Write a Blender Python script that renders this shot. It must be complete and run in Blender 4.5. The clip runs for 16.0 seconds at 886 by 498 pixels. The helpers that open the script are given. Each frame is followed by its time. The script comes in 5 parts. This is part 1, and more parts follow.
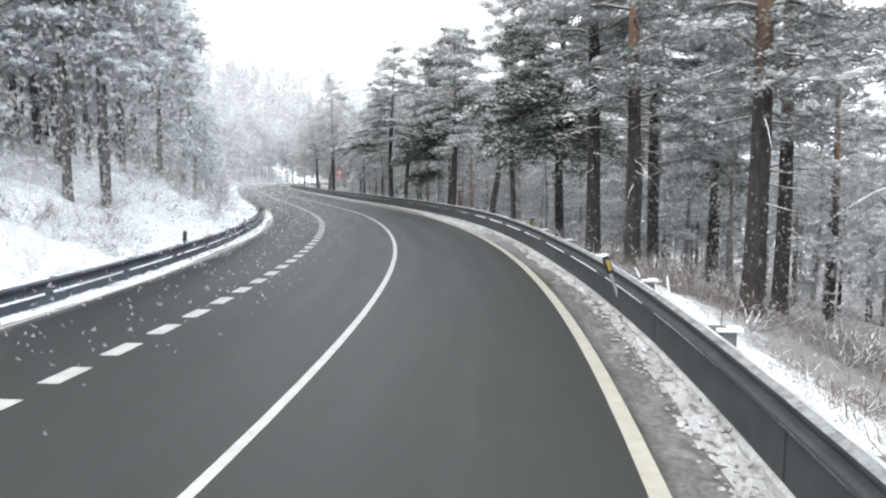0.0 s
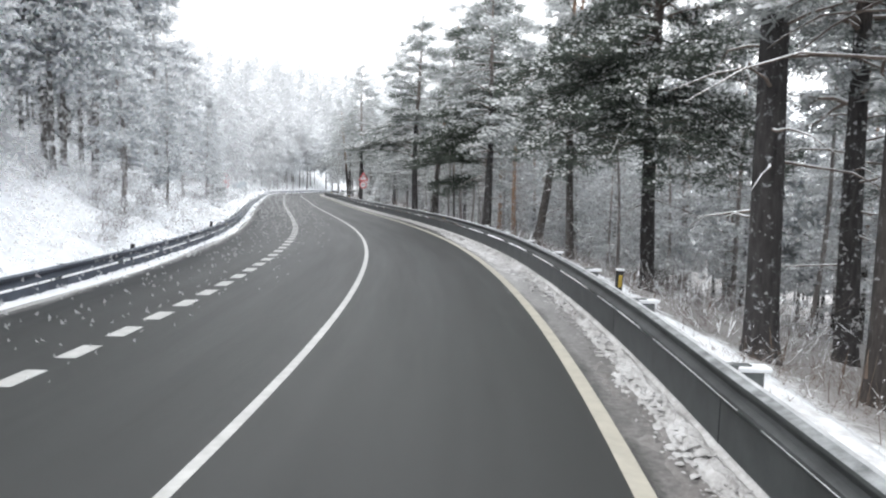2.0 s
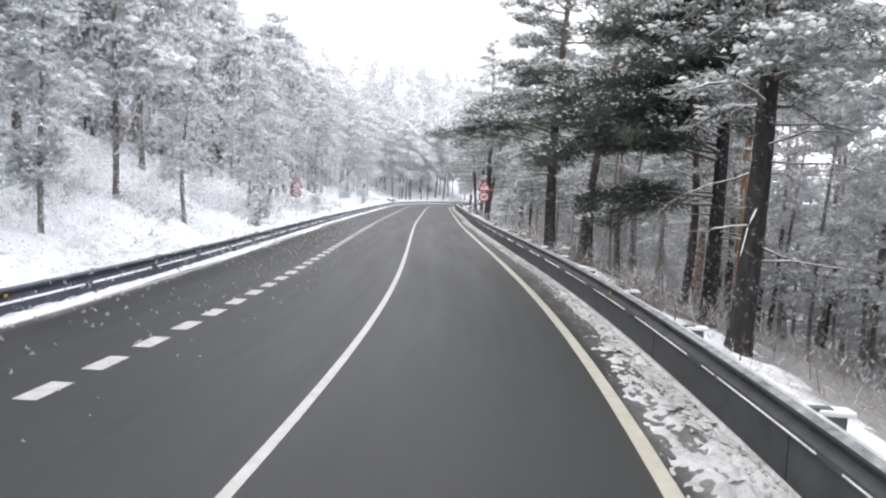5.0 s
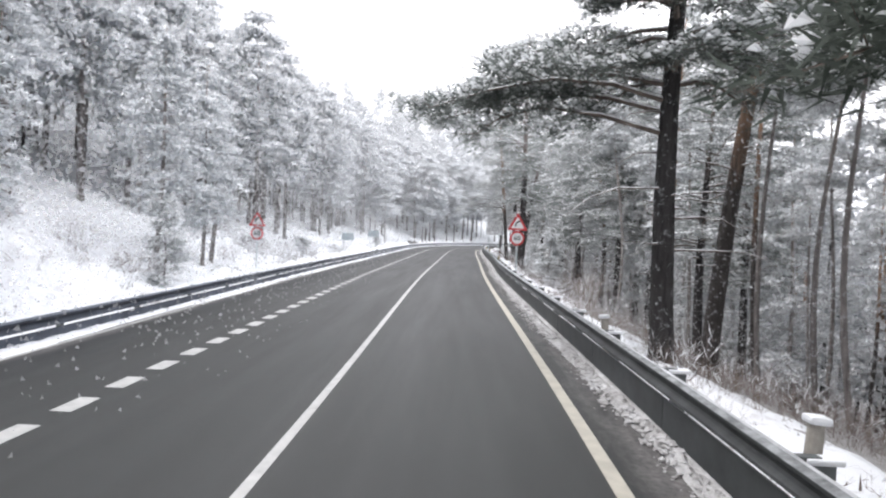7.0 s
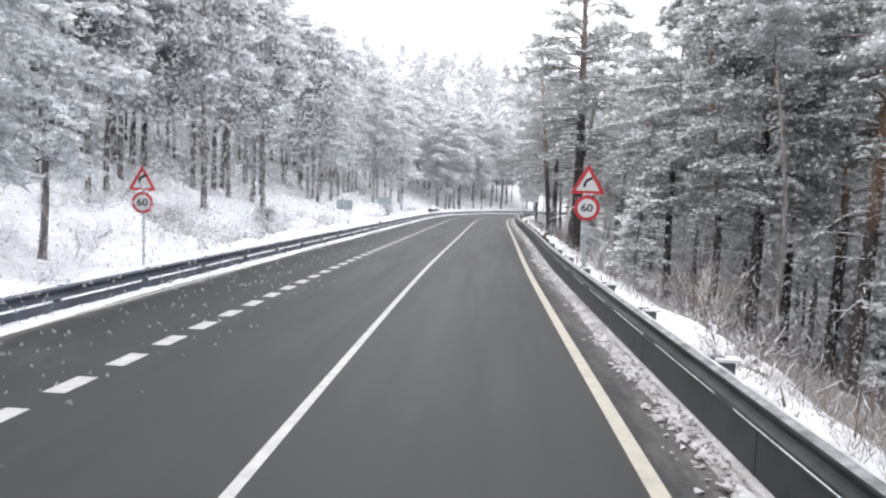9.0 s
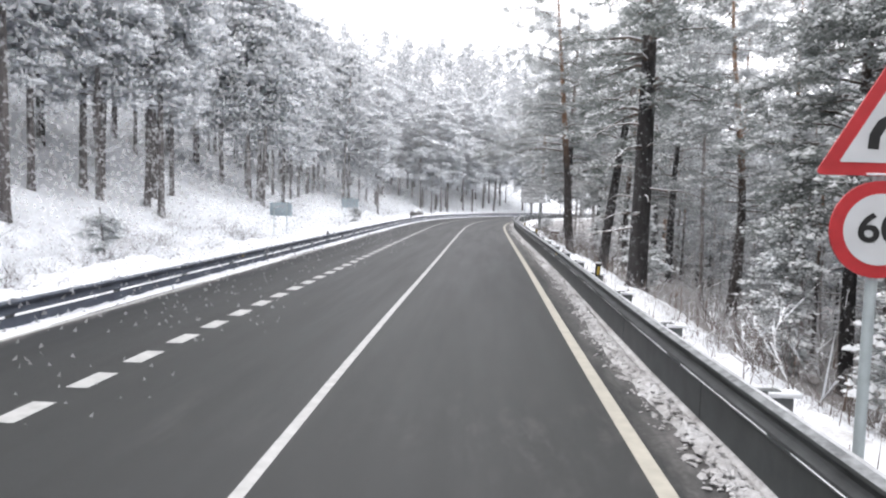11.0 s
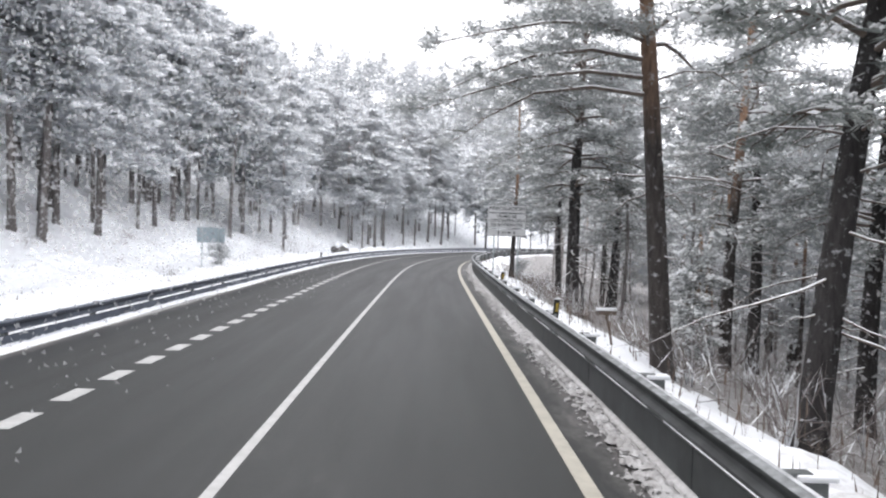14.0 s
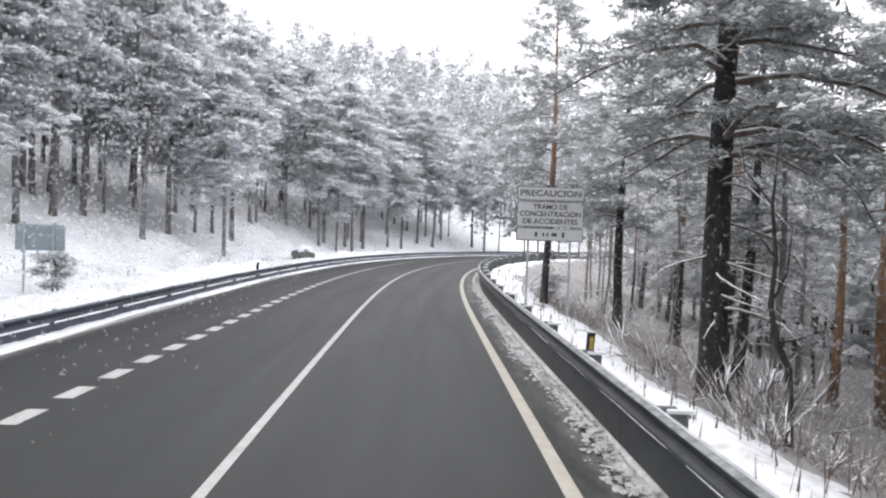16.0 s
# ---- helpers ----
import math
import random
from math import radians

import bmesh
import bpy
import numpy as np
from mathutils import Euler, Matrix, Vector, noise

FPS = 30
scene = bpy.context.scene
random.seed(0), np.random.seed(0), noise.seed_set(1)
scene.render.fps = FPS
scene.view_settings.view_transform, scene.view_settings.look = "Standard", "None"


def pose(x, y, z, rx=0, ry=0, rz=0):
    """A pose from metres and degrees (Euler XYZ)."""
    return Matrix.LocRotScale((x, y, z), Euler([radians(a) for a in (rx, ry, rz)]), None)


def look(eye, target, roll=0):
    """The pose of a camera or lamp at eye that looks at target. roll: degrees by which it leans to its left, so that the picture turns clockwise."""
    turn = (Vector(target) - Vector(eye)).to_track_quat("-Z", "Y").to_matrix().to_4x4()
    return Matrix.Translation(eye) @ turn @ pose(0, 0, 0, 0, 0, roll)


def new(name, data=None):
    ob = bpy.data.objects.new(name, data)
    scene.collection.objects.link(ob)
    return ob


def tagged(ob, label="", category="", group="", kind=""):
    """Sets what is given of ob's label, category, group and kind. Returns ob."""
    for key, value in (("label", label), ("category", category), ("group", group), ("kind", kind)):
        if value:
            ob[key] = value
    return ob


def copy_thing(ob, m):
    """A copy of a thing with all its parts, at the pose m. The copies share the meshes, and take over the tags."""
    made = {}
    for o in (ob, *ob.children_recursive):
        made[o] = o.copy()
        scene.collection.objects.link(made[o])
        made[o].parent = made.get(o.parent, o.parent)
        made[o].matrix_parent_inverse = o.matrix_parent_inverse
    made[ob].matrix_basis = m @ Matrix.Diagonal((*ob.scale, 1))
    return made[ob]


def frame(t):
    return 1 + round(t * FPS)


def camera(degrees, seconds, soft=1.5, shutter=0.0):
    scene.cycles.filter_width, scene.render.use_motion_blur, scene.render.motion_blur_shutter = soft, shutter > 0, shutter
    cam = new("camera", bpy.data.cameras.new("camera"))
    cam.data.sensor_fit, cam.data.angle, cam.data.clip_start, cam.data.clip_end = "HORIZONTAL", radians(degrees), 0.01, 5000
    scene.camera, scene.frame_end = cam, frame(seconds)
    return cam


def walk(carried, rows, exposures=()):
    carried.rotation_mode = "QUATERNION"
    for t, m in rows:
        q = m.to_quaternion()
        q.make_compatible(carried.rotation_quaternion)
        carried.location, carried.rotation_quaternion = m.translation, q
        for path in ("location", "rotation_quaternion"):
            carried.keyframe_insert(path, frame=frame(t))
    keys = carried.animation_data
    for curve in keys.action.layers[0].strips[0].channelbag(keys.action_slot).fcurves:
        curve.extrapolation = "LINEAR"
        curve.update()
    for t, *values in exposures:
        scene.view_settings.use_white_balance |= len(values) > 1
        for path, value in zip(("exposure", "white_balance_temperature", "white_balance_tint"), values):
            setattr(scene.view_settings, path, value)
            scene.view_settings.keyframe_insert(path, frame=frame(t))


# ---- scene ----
cam = camera(67.5, 16.0, soft=2.2)
PATH = [
    (0.00, (1.823, 11.412, 2.345), (-1.045, 20.931, 1.266), 0.03),
    (0.50, (1.352, 14.208, 2.332), (-1.829, 23.640, 1.374), 0.49),
    (1.00, (0.838, 16.799, 2.309), (-2.468, 26.189, 1.353), 0.07),
    (1.50, (0.223, 19.700, 2.288), (-2.918, 29.103, 0.978), -0.75),
    (2.00, (-0.592, 22.794, 2.241), (-4.153, 32.090, 1.298), 1.22),
    (2.50, (-1.489, 26.057, 2.261), (-5.456, 35.207, 1.527), 0.70),
    (3.00, (-2.595, 29.329, 2.297), (-6.801, 38.342, 1.266), 2.06),
    (3.50, (-3.836, 32.572, 2.389), (-8.577, 41.316, 1.362), 2.35),
    (4.00, (-5.250, 35.688, 2.446), (-10.286, 44.280, 1.547), 2.53),
    (4.20, (-5.847, 36.949, 2.476), (-11.044, 45.445, 1.580), 3.09),
    (4.75, (-7.475, 40.332, 2.347), (-12.919, 48.676, 1.489), 2.74),
    (5.25, (-9.050, 43.343, 2.347), (-14.710, 51.545, 1.523), 2.41),
    (5.75, (-10.725, 46.311, 2.347), (-16.600, 54.365, 1.557), 2.09),
    (6.30, (-12.691, 49.545, 2.355), (-18.782, 57.440, 1.603), 1.73),
    (6.50, (-13.448, 50.724, 2.360), (-19.576, 58.604, 1.763), 3.99),
    (7.00, (-15.289, 53.631, 2.334), (-21.257, 61.651, 2.090), 2.36),
    (7.50, (-17.245, 56.510, 2.341), (-23.201, 64.537, 2.041), 2.49),
    (8.00, (-19.287, 59.383, 2.360), (-25.402, 67.277, 1.817), 2.74),
    (8.50, (-21.381, 62.389, 2.357), (-27.718, 70.092, 1.646), 3.22),
    (8.70, (-22.252, 63.605, 2.362), (-28.559, 71.331, 1.632), 2.30),
    (9.20, (-24.407, 66.575, 2.347), (-30.677, 74.326, 1.580), 1.90),
    (9.75, (-26.764, 69.819, 2.347), (-32.978, 77.612, 1.539), 1.47),
    (10.30, (-29.106, 73.045, 2.347), (-35.252, 80.888, 1.497), 1.03),
    (10.80, (-31.218, 75.966, 2.340), (-37.294, 83.859, 1.453), 0.63),
    (11.00, (-32.068, 77.137, 2.344), (-38.238, 84.972, 1.608), 1.60),
    (11.50, (-34.136, 80.064, 2.341), (-40.222, 87.971, 1.665), 1.16),
    (12.00, (-36.191, 83.013, 2.324), (-42.171, 90.992, 1.577), -0.16),
    (12.50, (-38.186, 85.879, 2.331), (-44.018, 93.976, 1.683), 1.40),
    (13.00, (-40.157, 88.796, 2.359), (-46.001, 96.903, 1.997), 2.01),
    (13.50, (-42.091, 91.714, 2.370), (-47.598, 100.059, 2.173), 1.50),
    (14.00, (-44.069, 94.549, 2.337), (-49.605, 102.874, 2.108), 1.87),
    (14.50, (-46.016, 97.443, 2.348), (-51.461, 105.827, 2.076), 1.76),
    (15.00, (-48.104, 100.425, 2.343), (-53.589, 108.785, 2.158), 1.85),
    (15.50, (-50.179, 103.454, 2.370), (-55.643, 111.825, 2.117), 1.74),
    (16.00, (-52.246, 106.463, 2.419), (-57.658, 114.868, 2.192), 2.06),
]
walk(cam, [(t, look(eye, target, roll)) for t, eye, target, roll in PATH],
     exposures=[(0.0, 1.34, 6400, 9), (2.0, 1.38, 6450, 10), (3.5, 1.50, 6500, 12), (4.2, 1.46, 6500, 13), (8.0, 1.36, 6500, 14), (11.0, 1.30, 6500, 14), (14.0, 1.22, 6500, 14), (16.0, 1.12, 6500, 14)])

# ---- world: an even, overcast winter sky ----
world = bpy.data.worlds.new("overcast_sky")
scene.world = world
world.use_nodes = True
wn, wl = world.node_tree.nodes, world.node_tree.links
wn.clear()
sky = wn.new("ShaderNodeTexSky")
sky.sky_type, sky.sun_disc = "NISHITA", False
sky.sun_elevation, sky.sun_rotation = radians(38), radians(200)
sky_amount = wn.new("ShaderNodeVectorMath")
sky_amount.operation = "SCALE"
sky_amount.inputs["Scale"].default_value = 0.012
cloud = wn.new("ShaderNodeMix")
cloud.data_type = "RGBA"
cloud.inputs["Factor"].default_value = 0.93
cloud.inputs["B"].default_value = (0.945, 0.968, 0.995, 1)
sky_back = wn.new("ShaderNodeBackground")
sky_back.inputs["Strength"].default_value = 1.05
sky_out = wn.new("ShaderNodeOutputWorld")
wl.new(sky.outputs["Color"], sky_amount.inputs[0])
wl.new(sky_amount.outputs["Vector"], cloud.inputs["A"])
wl.new(cloud.outputs["Result"], sky_back.inputs["Color"])
wl.new(sky_back.outputs["Background"], sky_out.inputs["Surface"])
sun = new("sun", bpy.data.lights.new("sun", "SUN"))
sun.data.energy, sun.data.angle, sun.data.color = 0.7, radians(40), (1.0, 0.98, 0.95)
sun.matrix_world = look((0, 0, 60), (25, 30, 0))


# ---- materials ----
def node_material(name, rough=0.8, metal=0.0, spec=0.3):
    m = bpy.data.materials.new(name)
    m.use_nodes = True
    b = m.node_tree.nodes["Principled BSDF"]
    b.inputs["Roughness"].default_value, b.inputs["Metallic"].default_value = rough, metal
    b.inputs["Specular IOR Level"].default_value = spec
    return m, m.node_tree.nodes, m.node_tree.links, b


def add_noise(n, l, scale, detail=4.0, coords=None, rough=0.6):
    t = n.new("ShaderNodeTexNoise")
    t.inputs["Scale"].default_value, t.inputs["Detail"].default_value = scale, detail
    t.inputs["Roughness"].default_value = rough
    if coords:
        l.new(coords, t.inputs["Vector"])
    return t.outputs["Fac"]


def add_ramp(n, l, fac, stops):
    r = n.new("ShaderNodeValToRGB")
    while len(r.color_ramp.elements) < len(stops):
        r.color_ramp.elements.new(0.5)
    for e, (at, col) in zip(r.color_ramp.elements, stops):
        e.position = at
        e.color = (*col, 1) if len(col) == 3 else col
    l.new(fac, r.inputs["Fac"])
    return r.outputs["Color"]


def add_mix(n, l, fac, a, b, blend="MIX"):
    m = n.new("ShaderNodeMix")
    m.data_type, m.blend_type = "RGBA", blend
    for key, v in (("Factor", fac), ("A", a), ("B", b)):
        if isinstance(v, (int, float)):
            m.inputs[key].default_value = v
        elif isinstance(v, tuple):
            m.inputs[key].default_value = (*v, 1)
        else:
            l.new(v, m.inputs[key])
    return m.outputs["Result"]


def add_math(n, l, op, a, b=0.0, clamp=False):
    m = n.new("ShaderNodeMath")
    m.operation, m.use_clamp = op, clamp
    for i, v in enumerate((a, b)):
        if isinstance(v, (int, float)):
            m.inputs[i].default_value = v
        else:
            l.new(v, m.inputs[i])
    return m.outputs["Value"]


def add_bump(n, l, b, height, strength, distance):
    u = n.new("ShaderNodeBump")
    u.inputs["Strength"].default_value, u.inputs["Distance"].default_value = strength, distance
    l.new(height, u.inputs["Height"])
    l.new(u.outputs["Normal"], b.inputs["Normal"])


def object_coords(n):
    return n.new("ShaderNodeTexCoord").outputs["Object"]


def plain(name, colour, rough=0.6, metal=0.0, vary=0.15, scale=9.0, spec=0.4):
    """A surface of one colour with grain and worn patches."""
    m, n, l, b = node_material(name, rough, metal, spec)
    co = object_coords(n)
    f = add_noise(n, l, scale, 6, co)
    dark = tuple(c * (1 - vary) for c in colour)
    light = tuple(min(1, c * (1 + vary)) for c in colour)
    l.new(add_ramp(n, l, f, [(0.3, dark), (0.7, light)]), b.inputs["Base Color"])
    add_bump(n, l, b, add_noise(n, l, scale * 6, 3, co), 0.2, 0.004)
    return m


def asphalt_material():
    m, n, l, b = node_material("wet_asphalt", 0.55, 0, 0.24)
    uv = n.new("ShaderNodeUVMap")
    uv.uv_map = "road"
    sep = n.new("ShaderNodeSeparateXYZ")
    l.new(uv.outputs["UV"], sep.inputs["Vector"])
    across, along = sep.outputs["X"], sep.outputs["Y"]
    stretch = n.new("ShaderNodeMapping")
    stretch.inputs["Scale"].default_value = (1.4, 0.09, 1)
    l.new(uv.outputs["UV"], stretch.inputs["Vector"])
    grain = add_noise(n, l, 160, 3, uv.outputs["UV"])
    patch = add_noise(n, l, 0.5, 5, uv.outputs["UV"])
    streak = add_noise(n, l, 1.0, 5, stretch.outputs["Vector"])
    col = add_ramp(n, l, grain, [(0.3, (0.026, 0.027, 0.0266)), (0.7, (0.046, 0.0476, 0.0468))])
    col = add_mix(n, l, add_math(n, l, "MULTIPLY", streak, 0.30), col, (0.061, 0.063, 0.062))
    col = add_mix(n, l, add_math(n, l, "MULTIPLY", patch, 0.5), col, (0.030, 0.032, 0.031))
    # thin blown snow on the carriageway's edges and in a few patches
    edge_r = add_math(n, l, "MULTIPLY", add_math(n, l, "SUBTRACT", across, 3.3), 0.75, True)
    edge_l = add_math(n, l, "MULTIPLY", add_math(n, l, "SUBTRACT", -5.0, across), 1.6, True)
    gust = add_math(n, l, "SUBTRACT", 1.0, add_math(n, l, "MULTIPLY", add_math(n, l, "ABSOLUTE", add_math(n, l, "SUBTRACT", along, 39.0)), 0.085), True)
    edge_r = add_math(n, l, "ADD", edge_r, add_math(n, l, "MULTIPLY", gust, add_math(n, l, "MULTIPLY", add_math(n, l, "SUBTRACT", across, 2.7), 0.26, True)))
    early = add_math(n, l, "MULTIPLY", add_math(n, l, "SUBTRACT", 52.0, along), 0.12, True)
    grit = add_math(n, l, "MULTIPLY", add_math(n, l, "SUBTRACT", across, 3.5), 3.0, True)
    edge_r = add_math(n, l, "ADD", edge_r, add_math(n, l, "MULTIPLY", add_math(n, l, "MULTIPLY", early, grit), 0.34))
    edges = add_math(n, l, "MAXIMUM", edge_r, edge_l)
    slush = n.new("ShaderNodeMapping")
    slush.inputs["Scale"].default_value = (1.0, 0.28, 1)
    l.new(uv.outputs["UV"], slush.inputs["Vector"])
    ragged = add_noise(n, l, 2.6, 8, slush.outputs["Vector"], 0.72)
    cover = add_math(n, l, "MULTIPLY", add_math(n, l, "SUBTRACT", add_math(n, l, "ADD", edges, ragged), 0.72), 2.4, True)
    cover = add_math(n, l, "MULTIPLY", cover, add_math(n, l, "GREATER_THAN", edges, 0.01))
    drift = add_math(n, l, "MULTIPLY", add_math(n, l, "SUBTRACT", add_noise(n, l, 0.085, 2, uv.outputs["UV"]), 0.60), 6.0, True)
    fine = add_math(n, l, "MULTIPLY", add_math(n, l, "SUBTRACT", ragged, 0.50), 4.0, True)
    cover = add_math(n, l, "MAXIMUM", cover, add_math(n, l, "MULTIPLY", add_math(n, l, "MULTIPLY", drift, fine), 0.5))
    spot = add_math(n, l, "SUBTRACT", 1.0, add_math(n, l, "MULTIPLY", add_math(n, l, "ABSOLUTE", add_math(n, l, "SUBTRACT", along, 156.9)), 0.16), True)
    spot = add_math(n, l, "MULTIPLY", spot, add_math(n, l, "SUBTRACT", 1.0, add_math(n, l, "MULTIPLY", add_math(n, l, "ABSOLUTE", add_math(n, l, "SUBTRACT", across, -0.72)), 1.3), True))
    cover = add_math(n, l, "MAXIMUM", cover, add_math(n, l, "MULTIPLY", add_math(n, l, "MULTIPLY", spot, 2.5, True), fine))
    slush_col = add_ramp(n, l, add_noise(n, l, 13, 8, uv.outputs["UV"]), [(0.3, (0.105, 0.099, 0.095)), (0.7, (0.30, 0.288, 0.282))])
    slush_col = add_mix(n, l, add_math(n, l, "MULTIPLY", gust, add_noise(n, l, 5.0, 8, uv.outputs["UV"], 0.75)), slush_col, (0.66, 0.66, 0.665))
    l.new(add_mix(n, l, add_math(n, l, "MULTIPLY", cover, add_math(n, l, "ADD", 0.25, ragged), True), col, slush_col), b.inputs["Base Color"])
    wet = add_ramp(n, l, streak, [(0.35, (0.52, 0.52, 0.52)), (0.65, (0.60, 0.60, 0.60))])
    l.new(wet, b.inputs["Roughness"])
    add_bump(n, l, b, grain, 0.35, 0.004)
    return m


def snow_material(name, soil=0.0, tint=(0.83, 0.85, 0.88), litter=(0.19, 0.165, 0.14), grain=5.0):
    m, n, l, b = node_material(name, 0.75, 0, 0.25)
    co = object_coords(n)
    soft = add_noise(n, l, grain * 0.35, 6, co)
    col = add_ramp(n, l, soft, [(0.3, tuple(c * 0.93 for c in tint)), (0.7, tint)])
    if soil:
        a = add_noise(n, l, 0.16, 4, co)
        c = add_noise(n, l, 3.1, 8, co, 0.75)
        mask = add_math(n, l, "MULTIPLY", add_math(n, l, "SUBTRACT", add_math(n, l, "ADD", add_math(n, l, "MULTIPLY", a, 0.7), c), 1.05 - soil), 4.0, True)
        col = add_mix(n, l, add_math(n, l, "MULTIPLY", mask, 0.7), col, litter)
    l.new(col, b.inputs["Base Color"])
    add_bump(n, l, b, add_noise(n, l, grain, 8, co, 0.65), 0.5, 0.06)
    return m


def ground_material():
    """Snow over heath and needle litter, thinner in the wood below the road."""
    m, n, l, b = node_material("snowy_forest_floor", 0.8, 0, 0.2)
    co = object_coords(n)
    uv = n.new("ShaderNodeUVMap")
    uv.uv_map = "road"
    sep = n.new("ShaderNodeSeparateXYZ")
    l.new(uv.outputs["UV"], sep.inputs["Vector"])
    below = add_math(n, l, "MULTIPLY", add_math(n, l, "SUBTRACT", sep.outputs["X"], 5.2), 0.8, True)
    above = add_math(n, l, "MULTIPLY", add_math(n, l, "SUBTRACT", -9.0, sep.outputs["X"]), 0.10, True)
    # Litter under the trees also darkens the snow for the crowns' shade.
    thin = add_math(n, l, "ADD", add_math(n, l, "MULTIPLY", below, 0.56), add_math(n, l, "MULTIPLY", above, 0.13))
    a = add_noise(n, l, 0.21, 5, co)
    c = add_noise(n, l, 3.4, 9, co, 0.8)
    f = add_math(n, l, "ADD", add_math(n, l, "MULTIPLY", a, 0.6), c)
    mask = add_math(n, l, "MULTIPLY", add_math(n, l, "SUBTRACT", add_math(n, l, "ADD", f, thin), 0.96), 3.2, True)
    col = add_ramp(n, l, add_noise(n, l, 1.6, 6, co), [(0.3, (0.78, 0.80, 0.825)), (0.7, (0.84, 0.86, 0.885))])
    soil = add_ramp(n, l, add_noise(n, l, 7, 6, co), [(0.3, (0.13, 0.118, 0.111)), (0.7, (0.29, 0.275, 0.265))])
    l.new(add_mix(n, l, add_math(n, l, "MULTIPLY", mask, 0.85), col, soil), b.inputs["Base Color"])
    hump = add_math(n, l, "ADD", add_math(n, l, "MULTIPLY", add_noise(n, l, 0.9, 5, co, 0.6), 2.4), add_noise(n, l, 3.0, 9, co, 0.75))
    add_bump(n, l, b, hump, 0.45, 0.12)
    return m


def dirty_snow_material(name, low, mid, high):
    m, n, l, b = node_material(name, 0.7, 0, 0.3)
    co = object_coords(n)
    a = add_noise(n, l, 1.3, 6, co, 0.7)
    c = add_noise(n, l, 14, 6, co, 0.7)
    f = add_math(n, l, "ADD", add_math(n, l, "MULTIPLY", a, 0.6), add_math(n, l, "MULTIPLY", c, 0.4))
    l.new(add_ramp(n, l, f, [(0.32, low), (0.46, mid), (0.66, high)]), b.inputs["Base Color"])
    add_bump(n, l, b, c, 0.7, 0.03)
    return m


def bark_material(name, low, high, start):
    """Furrowed plates below, flaky orange bark above start metres."""
    m, n, l, b = node_material(name, 0.9, 0, 0.15)
    co = object_coords(n)
    sep = n.new("ShaderNodeSeparateXYZ")
    l.new(co, sep.inputs["Vector"])
    mp = n.new("ShaderNodeMapping")
    mp.inputs["Scale"].default_value = (9, 9, 1.6)
    l.new(co, mp.inputs["Vector"])
    fur = add_noise(n, l, 1.6, 7, mp.outputs["Vector"], 0.7)
    lo = add_ramp(n, l, fur, [(0.3, tuple(c * 0.45 for c in low)), (0.7, tuple(c * 1.35 for c in low))])
    hi = add_ramp(n, l, fur, [(0.3, tuple(c * 0.6 for c in high)), (0.7, tuple(c * 1.3 for c in high))])
    t = add_math(n, l, "MULTIPLY", add_math(n, l, "SUBTRACT", add_math(n, l, "ADD", sep.outputs["Z"], add_math(n, l, "MULTIPLY", fur, 2.0)), start), 0.45, True)
    col = add_mix(n, l, t, lo, hi)
    blown = add_noise(n, l, 6.5, 8, co, 0.8)
    mask = add_math(n, l, "MULTIPLY", add_math(n, l, "SUBTRACT", blown, 0.57), 9.0, True)
    l.new(add_mix(n, l, add_math(n, l, "MULTIPLY", mask, 0.75), col, (0.7, 0.72, 0.75)), b.inputs["Base Color"])
    add_bump(n, l, b, fur, 0.9, 0.04)
    return m


def needle_material(name, dark, light, through_light=0.35):
    """Needle sprays in mixed tones, paler for frost and haze; some of the light passes through them."""
    m, n, l, b = node_material(name, 0.7, 0, 0.2)
    co = object_coords(n)
    rnd = n.new("ShaderNodeNewGeometry").outputs["Random Per Island"]
    f = add_math(n, l, "ADD", add_math(n, l, "MULTIPLY", rnd, 0.6), add_math(n, l, "MULTIPLY", add_noise(n, l, 0.8, 3, co), 0.5))
    col = add_ramp(n, l, f, [(0.2, dark), (0.8, light)])
    l.new(col, b.inputs["Base Color"])
    thin = n.new("ShaderNodeBsdfTranslucent")
    l.new(col, thin.inputs["Color"])
    both = n.new("ShaderNodeMixShader")
    both.inputs["Fac"].default_value = through_light
    l.new(b.outputs["BSDF"], both.inputs[1])
    l.new(thin.outputs["BSDF"], both.inputs[2])
    l.new(both.outputs["Shader"], n["Material Output"].inputs["Surface"])
    return m


def haze_flake_material():
    """White see-through flakes, added as a veil that stands in for haze."""
    m, n, l, b = node_material("haze_snowflakes", 0.8, 0, 0.1)
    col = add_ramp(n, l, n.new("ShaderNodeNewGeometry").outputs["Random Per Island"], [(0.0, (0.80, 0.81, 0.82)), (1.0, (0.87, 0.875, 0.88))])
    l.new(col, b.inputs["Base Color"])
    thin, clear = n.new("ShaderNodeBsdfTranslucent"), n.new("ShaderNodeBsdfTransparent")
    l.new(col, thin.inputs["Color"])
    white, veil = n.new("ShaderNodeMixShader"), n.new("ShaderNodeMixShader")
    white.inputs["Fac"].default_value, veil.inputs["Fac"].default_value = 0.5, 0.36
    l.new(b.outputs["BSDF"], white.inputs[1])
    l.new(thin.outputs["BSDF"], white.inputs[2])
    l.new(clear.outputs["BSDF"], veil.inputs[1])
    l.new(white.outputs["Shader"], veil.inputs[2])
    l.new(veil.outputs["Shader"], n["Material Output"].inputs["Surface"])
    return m


